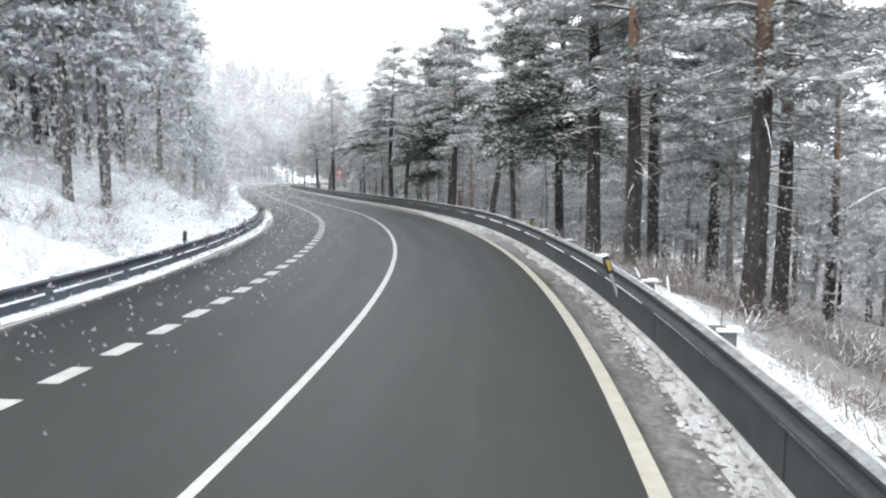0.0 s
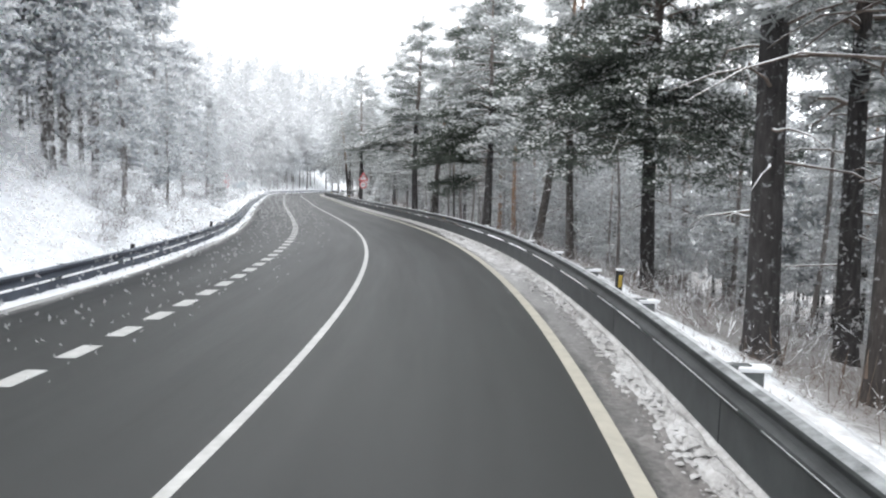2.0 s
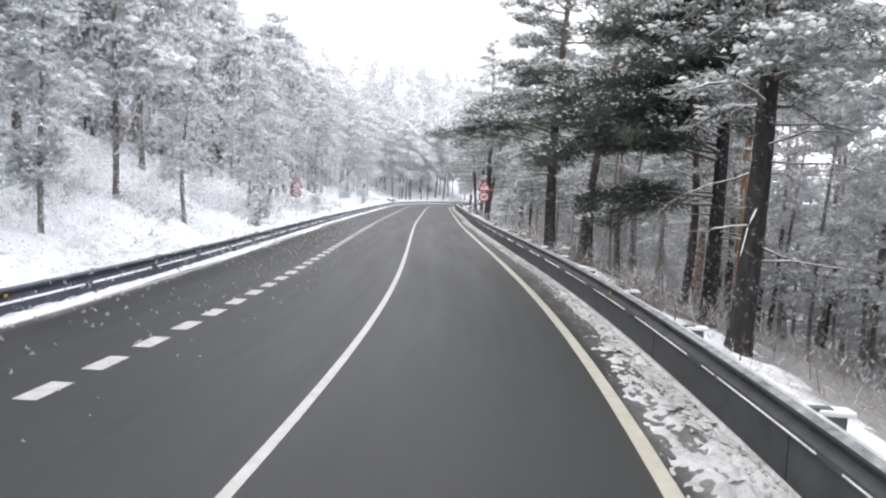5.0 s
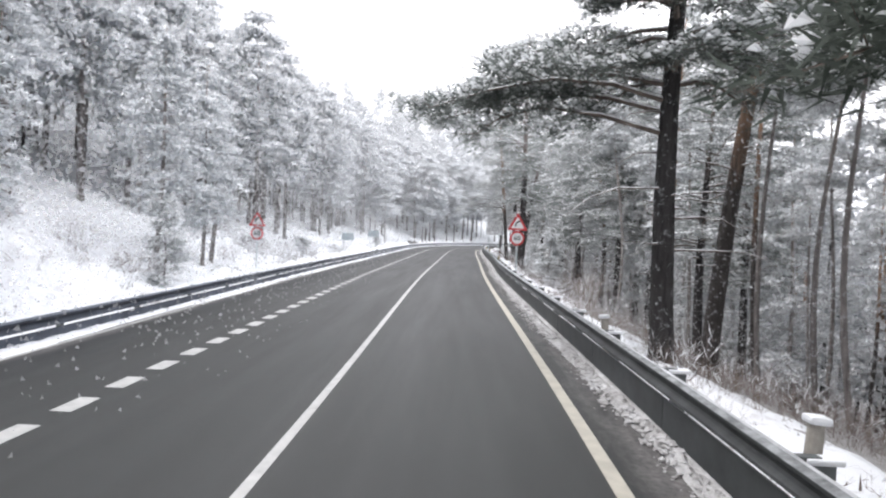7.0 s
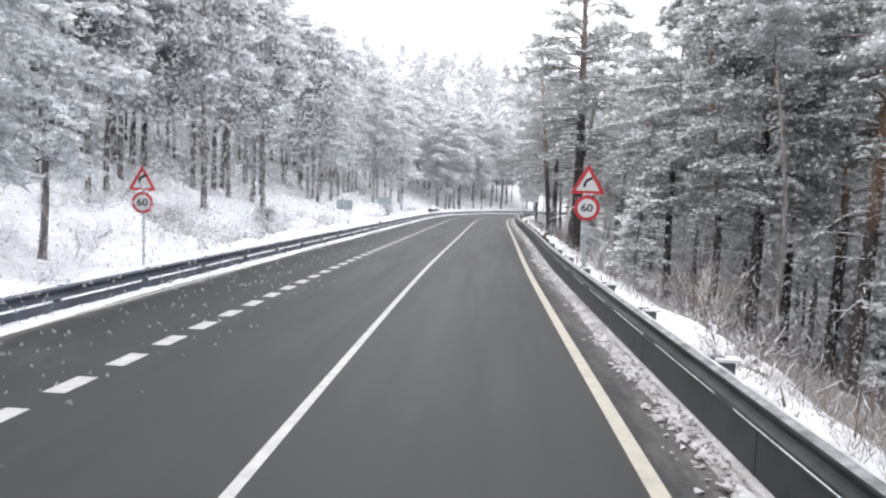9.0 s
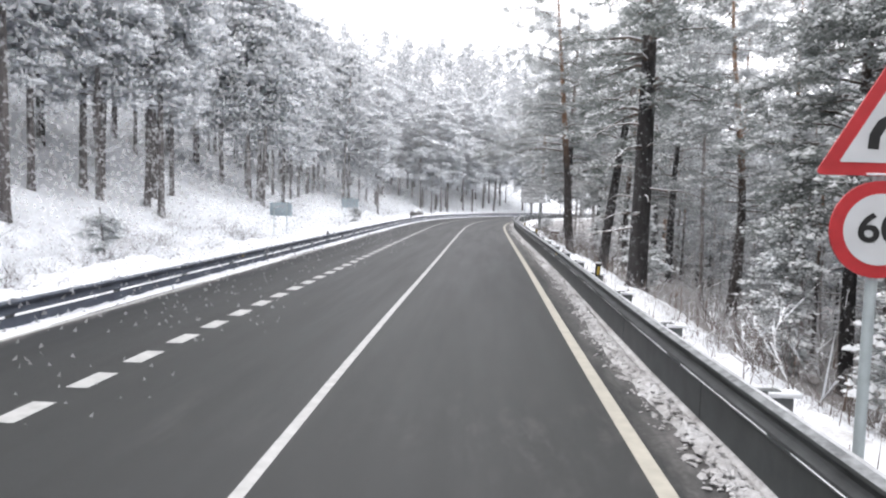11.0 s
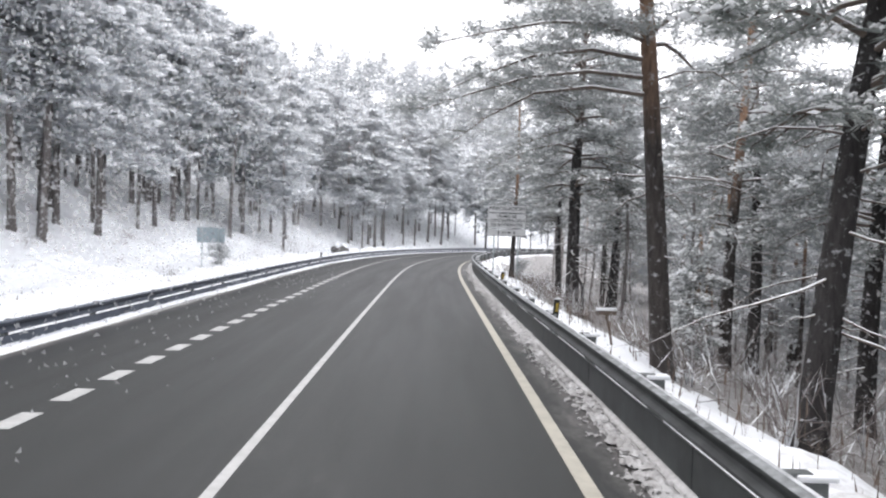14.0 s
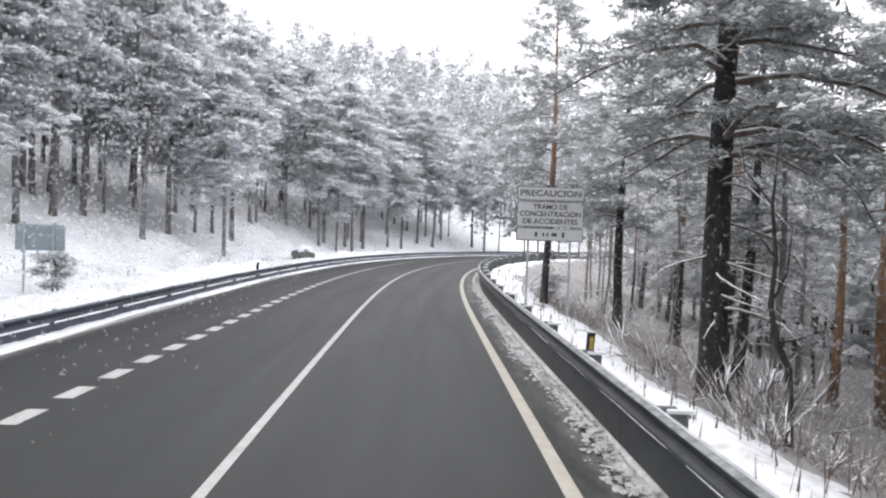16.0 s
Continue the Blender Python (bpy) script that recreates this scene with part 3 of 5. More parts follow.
def build_lumps():
    """Broken clods heaped along the ploughed ridge, and crumbs strewn on the shoulder."""
    rng = np.random.default_rng(4)
    bm = bmesh.new()
    bmesh.ops.create_icosphere(bm, subdivisions=1, radius=1)
    tv = np.array([v.co[:] for v in bm.verts])
    tf = np.array([[v.index for v in f.verts] for f in bm.faces])
    bm.free()
    out = []
    for k in range(15000):
        s = rng.uniform(6, 152)
        line = RIGHT_RAIL + shift(s, 1) - 0.21 + 0.05 * math.sin(s * 0.31 + 0.4) + 0.04 * math.sin(s * 0.83) + 0.02 * math.sin(s * 2.9)
        if k % 7:
            o = line + rng.normal(0.02, 0.11)
            r = rng.uniform(0.010, 0.046) * (1.35 if math.sin(s * 0.9) + math.sin(s * 2.3) > 0.4 else 0.8)
            z = max(0.015, 0.085 - 3.0 * (o - line) ** 2 - 0.10 * abs(o - line))
        else:
            o, r, z = line - abs(rng.normal(0.12, 0.10)), rng.uniform(0.008, 0.022), 0.006
        if o > RIGHT_RAIL + shift(s, 1) - 0.03:
            continue
        v = tv * rng.uniform(0.3, 1.7, (len(tv), 1)) * (r * rng.uniform(0.7, 1.4), r * rng.uniform(0.7, 1.4), r * 0.5)
        out.append(v + np.array(at_road(s, o, z)))
    faces = np.concatenate([tf + len(tv) * i for i in range(len(out))])
    ob = new("snow_clods", mesh_from("snow_clods", np.concatenate(out), faces.tolist(), M_CLOD))
    tagged(ob, "broken clods of ploughed snow heaped along the shoulder", "snow", kind="stuff")


build_lumps()


# ---- guardrails ----
def sweep(s0, s1, profile, mat, name, n=5, closed=True):
    ss = np.linspace(s0, s1, n)
    vs = [at_road(s, o + shift(s, 1 if o > 0 else -1), z) for s in ss for o, z in profile]
    m = len(profile)
    fs = []
    for i in range(n - 1):
        for k in range(m if closed else m - 1):
            k2 = (k + 1) % m
            fs.append((i * m + k, i * m + k2, (i + 1) * m + k2, (i + 1) * m + k))
    if closed:
        fs += [tuple(range(m))[::-1], tuple((n - 1) * m + k for k in range(m))]
    return mesh_from(name, vs, fs, mat)


def w_profile(off, side, z0, z1, t=0.006):
    """The two-wave beam; side: +1 where its face looks to lower off."""
    h = z1 - z0
    shape = [(0.0, 0.0), (0.02, 0.045), (0.075, 0.10), (0.075, 0.22), (0.02, 0.33), (0.0, 0.42), (0.0, 0.58), (0.02, 0.67), (0.075, 0.78), (0.075, 0.90), (0.02, 0.955), (0.0, 1.0)]
    front = [(off - side * a, z0 + b * h) for a, b in shape]
    back = [(o + side * t, z) for o, z in front[::-1]]
    return front + back


def build_rail(label, off, side, z0, z1, lo, hi, steel, s0, s1, phase, snow, post_h):
    rail = new("guardrail")
    tagged(rail, label, "guardrail", group="guardrails along the road")
    s = s0
    pb = None
    while s < s1:
        e = min(s + 4.0, s1)
        me = sweep(s, e + 0.04, w_profile(off + 0.004 * side * (round((s - s0) / 4) % 2), side, z0, z1), steel, "beam")
        child("beam", me, rail)
        me = sweep(s, e - 0.02, [(off - side * 0.015, lo), (off - side * 0.015, hi), (off + side * 0.012, hi), (off + side * 0.012, lo)], M_PANEL if snow else steel, "lower_panel")
        child("lower_panel", me, rail, "flat steel panel below the beam")
        if snow:
            prof = [(off - side * 0.012, z1 - 0.006), (off - side * 0.004, z1 + 0.006), (off + side * 0.012, z1 + 0.009), (off + side * 0.028, z1 + 0.006), (off + side * 0.030, z1 - 0.015)]
            child("snow_cap", sweep(s, e, prof, M_RIM, "snow_cap", 9), rail, "thin snow lying on the beam")
            h = z1 - z0
            prof = [(off - side * (a + 0.004), z0 + b * h + 0.003) for a, b in ((0.0, 1.0), (0.02, 0.955), (0.06, 0.91), (0.074, 0.89), (0.068, 0.885), (0.016, 0.945), (-0.004, 0.99))]
            child("frost", sweep(s, e, prof, M_HOAR, "frost", 9), rail, "grey frost on the upper wave of the beam")
            prof = [(off - side * a, z) for a, z in ((0.012, 0.0), (0.075, 0.0), (0.062, 0.03), (0.03, 0.05), (0.016, 0.075))]
            child("snow_foot", sweep(s, e, prof, M_CLOD, "snow_foot", 9), rail, "packed snow along the foot of the panel")
        s += 4.0
    s = s0 + phase
    gap = 3.3
    post_me = cap_me = arm_me = None
    broad_post = 1.7 if snow else 1.0
    while s < s1:
        m = road_pose(s, off + side * 0.33 + shift(s, side), 0)
        if post_me is None:
            ob = part("post", box_bm(0.10 * broad_post, 0.12, post_h + 0.45, (0, 0, post_h / 2 - 0.225), 0.012), M_POST, rail, m=m)
            post_me = ob.data
            ob = part("spacer", box_bm(0.30, 0.10, 0.16, (-side * 0.17, 0, (z0 + z1) / 2), 0.01), M_POST, rail, m=m)
            arm_me = ob.data
            bm = box_bm(0.17 * broad_post, 0.17, 0.05 if snow else 0.028, (0, 0, post_h + 0.02), 0.018 if snow else 0.011)
            ob = part("post_snow", bm, M_CAP, rail, "snow cushion on the post", m=m)
            cap_me = ob.data
        else:
            child("post", post_me, rail, m=m)
            child("spacer", arm_me, rail, m=m)
            child("post_snow", cap_me, rail, m=m)
        if round((s - s0 - phase) / gap) % 16 == 2:
            part("reflector", box_bm(0.02, 0.09, 0.06, (-side * 0.05, 0, (z0 + z1) / 2), 0.006), M_AMBER, rail, "small amber reflector", m=road_pose(s, off + shift(s, side), 0))
        s += gap
    return rail


build_rail("galvanised steel guardrail with snow on its beam and posts", RIGHT_RAIL, 1, 0.515, 0.775, 0.0, 0.462, M_STEEL, -8.0, 212.0, 3.2, True, 0.67)
build_rail("dark wet guardrail at the foot of the snowy bank", LEFT_RAIL, -1, 0.25, 0.49, 0.0, 0.205, M_BLUE, -8.0, 232.0, 1.4, False, 0.40)

# ---- trees ----
UPV = np.array([0.0, 0.0, 1.0])


def clump_templates(blades, seed, lumps=3, n_ring=5, long=1.0, width=(0.11, 0.22), bulk=1.0, length=(0.4, 0.95), flat=1.0):
    """Sprays of needle blades that point along +x, and the lumps of snow caught on them."""
    rng = np.random.default_rng(seed)
    greens, whites = [], []
    for _ in range(8):
        az = rng.normal(0, 1.2, blades)
        d = np.stack([np.cos(az), np.sin(az), rng.normal(-0.05, 0.5, blades)], 1)
        d /= np.linalg.norm(d, axis=1, keepdims=True)
        side = np.cross(d, rng.normal(0, 1, (blades, 3)) * (0.5, 0.5, 1))
        side /= np.linalg.norm(side, axis=1, keepdims=True) + 1e-9
        ln = rng.uniform(*length, (blades, 1))
        base = rng.normal(0, 0.30, (blades, 3)) * (long, 1, 0.6)
        w = rng.uniform(*width, (blades, 1))
        greens.append(np.stack([base - side * w, base + side * w, base + d * ln], 1))
        white = []
        for k in range(lumps):
            size = rng.uniform(0.30, 0.56) * bulk
            a = np.arange(n_ring) * 2 * np.pi / n_ring + rng.uniform(0, 1)
            r = rng.uniform(0.6, 1.1, n_ring) * size
            c = np.array([rng.uniform(-0.35, 0.8) * long, rng.normal(0, 0.34), rng.uniform(0.0, 0.2)])
            c[2] -= 0.22 * max(0, c[0])
            ring = np.stack([np.cos(a) * r * 1.25, np.sin(a) * r * 0.8, rng.uniform(-0.65, 0.05, n_ring) * size * flat], 1) + c
            top = c + (rng.normal(0, 0.1) * size, rng.normal(0, 0.1) * size, rng.uniform(0.2, 0.4) * size)
            white.append(np.stack([np.repeat(top[None], n_ring, 0), ring, np.roll(ring, -1, 0)], 1))
        whites.append(np.concatenate(white))
    return greens, whites


def scatter(temps, pts, sizes, rng, ang=None):
    """The templates at the points, each turned about the upright."""
    out = []
    pick = rng.integers(0, len(temps), len(pts))
    ang = rng.uniform(0, 2 * np.pi, len(pts)) if ang is None else ang
    for k, t in enumerate(temps):
        i = np.flatnonzero(pick == k)
        if not len(i):
            continue
        c, s = np.cos(ang[i]), np.sin(ang[i])
        x = t[None, ..., 0] * c[:, None, None] - t[None, ..., 1] * s[:, None, None]
        y = t[None, ..., 0] * s[:, None, None] + t[None, ..., 1] * c[:, None, None]
        z = np.broadcast_to(t[None, ..., 2], x.shape)
        q = np.stack([x, y, z], -1) * sizes[i][:, None, None, None] + pts[i][:, None, None, :]
        out.append(q.reshape(-1, 3, 3))
    return np.concatenate(out) if out else np.zeros((0, 3, 3))


NEAR_T, MID_T, FAR_T = clump_templates(20, 1, 6, 4, 1.1, (0.035, 0.085), 0.44, (0.35, 0.8)), clump_templates(8, 2, 3, 4, 1.3, (0.08, 0.16), 0.76), clump_templates(6, 3, 2, 4, 1.2, (0.14, 0.28), 1.2)
CLOSE_T = clump_templates(58, 4, 9, 4, 1.1, (0.02, 0.045), 0.27, (0.22, 0.5))
BOUGH_T = clump_templates(15, 8, 2, 6, 1.7, (0.06, 0.13), 1.2, (0.4, 0.95), 0.5)


def pine_skeleton(rng, height, base, reach, trunk_r, lean, whorl=0.55, droop=0.25, extra=(), dead=6, sides=8, per=2.6, fork=(3, 6), joints=5):
    """Trunk and limbs of a pine, and the places and bearings of its needle clumps."""
    bend = rng.normal(0, 0.12, 2)
    def axis(h):
        u = h / height
        return np.array([lean[0] * h + bend[0] * math.sin(u * 5), lean[1] * h + bend[1] * math.sin(u * 4 + 1), h])
    hs = [-0.5, 0.0, 0.25, 0.8, *np.linspace(1.6, height, 9)]
    rs = [trunk_r * 1.5, trunk_r * 1.35, trunk_r * 1.12, trunk_r * 1.02] + [trunk_r * (1 - 0.93 * (h / height) ** 1.15) + 0.012 for h in hs[4:]]
    trunk = tube([axis(h) for h in hs], rs, sides)
    limbs, clumps = [], []
    def limb(h, az, ln, rise, r0, needles=True):
        d = np.array([math.cos(az), math.sin(az), 0])
        side = np.array([-d[1], d[0], 0])
        sway = rng.normal(0, 0.12)
        pts = []
        for u in np.linspace(0, 1, joints):
            pts.append(axis(h) + d * ln * u + side * sway * ln * math.sin(u * 3) + UPV * (rise * ln * u - droop * ln * u * u * 1.3 + 0.05 * math.sin(u * 7 + h)))
        limbs.append(tube(pts, [r0 * (1 - 0.82 * u) for u in np.linspace(0, 1, joints)], 4 if joints == 5 else 3, False))
        if needles:
            n = max(3, int(ln * per))
            for k in range(n):
                u = 0.22 + 0.78 * (k + rng.random()) / n
                w = u * (joints - 1)
                i = min(int(w), joints - 2)
                q = pts[i] * (1 - (w - i)) + pts[i + 1] * (w - i)
                sl = ln * rng.uniform(0.16, 0.34) * (1.15 - u * 0.5)
                sgn = 1 if k % 2 else -1
                dd = d * 0.6 + side * sgn * rng.uniform(0.4, 1) + UPV * rng.uniform(-0.2, 0.2)
                e = q + dd * sl
                bear = math.atan2(dd[1], dd[0])
                w = UPV * r0 * 0.25
                limbs.append(([Vector(q - w), Vector(q + w), Vector(e)], [(0, 1, 2)]))
                m = max(2, int(sl * 3.6))
                for j in range(m):
                    clumps.append((*(q + (e - q) * (0.25 + 0.8 * (j + rng.random() * 0.6) / m) + rng.normal(0, 0.06, 3)), bear + rng.normal(0, 0.35)))
            clumps.append((*pts[-1], az))
    h = base
    while h < height - 0.3:
        u = (h - base) / (height - base)
        ln = reach * (math.sin(min(1, (u * 1.25 + 0.42)) * math.pi * 0.5) if u < 0.45 else (1 - u) * 1.7 + 0.14) * rng.uniform(0.65, 1.15)
        for k in range(rng.integers(*fork)):
            limb(h + rng.uniform(-0.2, 0.2), rng.uniform(0, 2 * math.pi), max(0.35, min(ln, reach)) * rng.uniform(0.65, 1.1), rng.uniform(0.05, 0.42) * (1 + u), trunk_r * 0.30 * (1 - 0.6 * u))
        h += whorl * rng.uniform(0.7, 1.3)
    for hh, az, ln, rise in extra:
        limb(hh, az, ln, rise, trunk_r * 0.27)
    for _ in range(dead):
        limb(rng.uniform(max(1.2, base * 0.35), base), rng.uniform(0, 2 * math.pi), rng.uniform(0.5, 2.5), rng.uniform(-0.12, 0.3), trunk_r * 0.13, False)
    clumps.append((*axis(height), 0.0))
    return trunk, join_tubes(limbs), np.array(clumps)


def build_pine(name, label, seed, height, base, reach, trunk_r, lean=(0, 0), temps=NEAR_T, size=0.30, load=0.6, bark=None, needles=None, hood=1.0, group="pines along the road", **kw):
    rng = np.random.default_rng(seed)
    tree = new(name)
    tagged(tree, label, "tree", group=group)
    trunk, limbs, spots = pine_skeleton(rng, height, base, reach, trunk_r, lean, **kw)
    pts, bear = spots[:, :3], spots[:, 3]
    wood_v, wood_f = join_tubes([trunk, limbs])
    which = [0] * len(trunk[1]) + [1] * len(limbs[1])
    child("trunk", mesh_from("trunk", wood_v, wood_f, [bark or M_BARK, M_LIMB], which, smooth=True), tree, "trunk with its bare snow-dusted limbs")
    sz = size * rng.uniform(0.7, 1.35, len(pts))
    child("crown", tri_mesh("crown", scatter(temps[0], pts, sz, rng, bear), needles or M_NEEDLE), tree)
    keep = rng.random(len(pts)) < load
    q = pts[keep] + UPV * (sz[keep] * 0.14)[:, None]
    tagged(child("snow_load", tri_mesh("snow_load", scatter(temps[1], q, sz[keep] * hood, rng, bear[keep]), M_LOAD), tree, "snow lying on the boughs"), kind="stuff")
    return tree


def put_tree(proto, s, off, turn, scale=1.0, sink=0.05):
    p = ground_at(s, off)
    scale /= proto.scale[0]
    return copy_thing(proto, Matrix.Translation(p - Vector((0, 0, sink))) @ Matrix.Rotation(turn, 4, "Z") @ Matrix.Diagonal((scale, scale, scale * 1.0, 1)))


def placed(tree, s, off, turn=0.0):
    tree.matrix_basis = Matrix.Translation(ground_at(s, off)) @ Matrix.Rotation(turn, 4, "Z")
    return tree


TALL = "tall Scots pine with snow on its dark boughs beside the road"
tall = [build_pine("pine_tree", TALL, 11 + i, h, b, r, t, ln, bark=bk, needles=nd, load=0.72, size=0.36, dead=12, whorl=0.5) for i, (h, b, r, t, ln, bk, nd) in enumerate([
    (14.5, 4.6, 3.2, 0.20, (0.02, 0.0), M_BARK, M_HAZE_DUSTED), (16.0, 5.4, 3.4, 0.23, (-0.02, 0.02), M_BARK_DARK, M_HAZE_DUSTED),
    (12.5, 3.8, 3.1, 0.145, (0.0, -0.02), M_BARK, M_HAZE_DUSTED), (12.0, 3.9, 3.1, 0.18, (0.04, 0.03), M_BARK_DARK, M_HAZE_DUSTED)])]
INNER = "frosted, haze-pale pine of the wood below the road"
inner = [build_pine("pine_tree", INNER, 131 + i, h, b, r, t, ln, temps=MID_T, size=0.46, load=0.5, bark=bk, needles=M_HAZE_FROST, group="pines below the road", joints=4, droop=0.3, dead=14, whorl=0.8, sides=6, per=1.9)
         for i, (h, b, r, t, ln, bk) in enumerate([(14.5, 3.2, 3.0, 0.14, (0, 0), M_BARK), (13.0, 2.4, 2.8, 0.12, (0.02, 0), M_BARK_GREY), (16.0, 4.6, 3.0, 0.16, (-0.03, 0.01), M_BARK), (11.0, 1.6, 2.5, 0.10, (0.0, 0.03), M_BARK_GREY)])]
POLE = "thin bare-stemmed pine with a small snowy crown"
poles = [build_pine("pine_tree", POLE, 151 + i, h, h * 0.72, 1.3, t, ln, temps=NEAR_T, size=0.36, load=0.6, bark=bk, needles=M_HAZE_FROST, group="thin pines below the road", joints=4, dead=18, whorl=0.6, sides=5, per=1.4)
         for i, (h, t, ln, bk) in enumerate([(10.5, 0.075, (0.02, 0.01), M_BARK_GREY), (12.0, 0.09, (-0.03, 0.0), M_BARK), (8.5, 0.055, (0.03, -0.02), M_BARK_GREY)])]
EDGE = "snow-laden pine with low drooping boughs on the bank"
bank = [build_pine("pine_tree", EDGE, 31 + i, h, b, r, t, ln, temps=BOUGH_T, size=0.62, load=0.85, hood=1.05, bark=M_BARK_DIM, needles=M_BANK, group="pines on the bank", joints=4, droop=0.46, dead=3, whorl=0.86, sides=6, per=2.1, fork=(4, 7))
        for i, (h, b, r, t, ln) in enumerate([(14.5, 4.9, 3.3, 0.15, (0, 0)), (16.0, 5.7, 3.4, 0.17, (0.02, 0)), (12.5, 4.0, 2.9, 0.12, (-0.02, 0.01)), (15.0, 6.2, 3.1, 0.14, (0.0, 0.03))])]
SLIM = "slim snow-laden pine standing in the brush of the bank"
slim = [build_pine("pine_tree", SLIM, 161 + i, h, b, r, t, temps=MID_T, size=0.40, load=0.95, bark=M_BARK_GREY, needles=M_HAZE_RIME, group="slim pines on the bank", joints=4, droop=0.4, dead=4, whorl=0.6, sides=6, per=2.2)
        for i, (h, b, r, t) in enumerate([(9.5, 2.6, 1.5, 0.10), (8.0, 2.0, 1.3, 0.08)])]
YOUNG = "young pine sapling loaded with snow"
young = [build_pine("pine_sapling", YOUNG, 51 + i, h, 0.3, r, 0.03, temps=NEAR_T, size=0.22, load=1.0, hood=1.35, bark=M_BARK_GREY, needles=M_HAZE_DUSTED, group="saplings", dead=0, whorl=0.28, sides=5) for i, (h, r) in enumerate([(1.7, 0.6), (3.2, 0.9)])]
spare = {}


def use(proto, s, off, turn, scale=1.0):
    """The first use moves the tree itself, the next ones copy it."""
    if proto.name not in spare:
        spare[proto.name] = 1
        proto.matrix_basis = Matrix.Translation(ground_at(s, off) - Vector((0, 0, 0.05))) @ Matrix.Rotation(turn, 4, "Z") @ Matrix.Scale(scale, 4)
        return proto
    return put_tree(proto, s, off, turn, scale)


rng = np.random.default_rng(21)
# big pines along the valley side: s, off, kind, scale
VALLEY = [(24.3, 7.5, 0, 1.05), (20.0, 8.6, 0, 0.9), (27.0, 9.6, 0, 0.95), (34.6, 9.8, 1, 0.95), (30.1, 7.0, 0, 1.1), (31.4, 6.3, 1, 1.0), (45.4, 7.2, 2, 1.0), (52.9, 6.0, 3, 1.0),
          (147.1, 6.9, 2, 1.0), (146.0, 9.5, 3, 1.0), (63.3, 8.9, 2, 0.9), (76.8, 9.6, 3, 0.85), (138.3, 10.6, 3, 0.9), (96.0, 10.2, 2, 1.0)]
taken = []
for s, off, kind, scale in VALLEY:
    use(tall[kind], s, off, rng.uniform(0, 6.28), scale)
    taken.append(at_road(s, off))


def hero(label, seed, s, off, *shape, **kw):
    """A pine of its own shape; its x axis points away from the road, its y axis along it."""
    tree = placed(build_pine("pine_tree", label, seed, *shape, **kw), s, off, float(np.interp(s, S_LINE, HEAD)))
    taken.append(at_road(s, off))
    return tree


hero("leaning Scots pine with an orange upper trunk", 71, 50.8, 7.9, 13.5, 4.8, 3.0, 0.19, (0.15, -0.03), load=0.55, size=0.34, needles=M_HAZE_DUSTED)
hero("leaning dark-trunked pine close behind the guardrail", 72, 115.0, 7.2, 15.0, 4.8, 3.6, 0.21, (0.14, 0.02), load=0.6, size=0.40, needles=M_NEEDLE, bark=M_BARK_DARK, dead=16, per=3.4, whorl=0.5)
hero("tall pine leaning away from the road", 76, 70.8, 7.6, 15.0, 6.4, 3.2, 0.19, (0.11, 0.0), load=0.65, size=0.34, needles=M_HAZE_DUSTED, dead=16, whorl=0.8)
broad = hero("broad dark pine with full boughs hanging towards the guardrail", 75, 40.4, 8.1, 15.5, 4.3, 4.3, 0.20, (0.0, 0.0), temps=CLOSE_T, load=0.75, size=0.42, needles=M_DEEP, bark=M_BARK_DARK, droop=0.32, whorl=0.52, fork=(4, 7), per=3.4,
     extra=((4.3, 4.4, 3.4, 0.08), (4.7, 4.1, 3.8, 0.14), (4.5, 4.9, 3.6, 0.05), (4.1, 4.75, 3.2, 0.1), (4.9, 5.3, 3.8, 0.12), (4.5, 5.6, 3.4, 0.1), (5.0, 4.6, 4.2, 0.16), (4.6, 3.14, 3.6, 0.2), (5.2, 2.9, 3.6, 0.2), (4.9, 3.5, 3.7, 0.18), (5.8, 3.14, 3.4, 0.25), (6.4, 3.4, 3.3, 0.2), (4.2, 3.7, 3.5, 0.16), (5.5, 3.9, 3.8, 0.2), (6.2, 2.7, 3.3, 0.2), (6.9, 3.6, 3.2, 0.2), (7.6, 3.2, 3.0, 0.2), (6.0, 4.3, 3.9, 0.2), (6.8, 4.7, 3.8, 0.2), (5.2, 5.0, 3.9, 0.15)))
hero("dark pine stretching a long snowy bough over the road", 73, 68.2, 5.7, 13.8, 5.3, 3.2, 0.21, (0.01, 0.0), temps=CLOSE_T, load=0.95, size=0.42, hood=1.2, needles=M_SHADY, bark=M_BARK_DARK, whorl=0.62, dead=10, per=3.4, fork=(3, 6),
     extra=((5.2, 2.45, 3.9, 0.34), (5.6, 2.75, 3.6, 0.36), (6.2, 2.6, 3.4, 0.3), (4.9, 3.15, 4.4, 0.26), (4.7, 2.75, 4.5, 0.33), (5.2, 3.0, 4.3, 0.22), (4.3, 2.55, 4.2, 0.36), (5.6, 3.1, 3.4, 0.12)))
hero("slender pine with long bare snow-edged boughs", 74, 117.7, 6.1, 14.0, 6.0, 3.1, 0.18, (-0.085, 0.0), temps=CLOSE_T, load=0.6, size=0.34, needles=M_HAZE_DUSTED, whorl=0.75, dead=10,
     extra=((5.3, 3.14, 4.2, 0.14), (5.0, 2.7, 3.8, 0.12), (5.9, 3.4, 3.9, 0.2), (5.6, 2.9, 4.0, 0.16)))
hero("massive dark pine trunk with a high crown", 77, 104.2, 6.3, 17.0, 5.2, 3.4, 0.27, (0.0, 0.0), load=0.65, size=0.38, needles=M_NEEDLE, bark=M_BARK_DARK, dead=12, whorl=0.6, per=3.0)
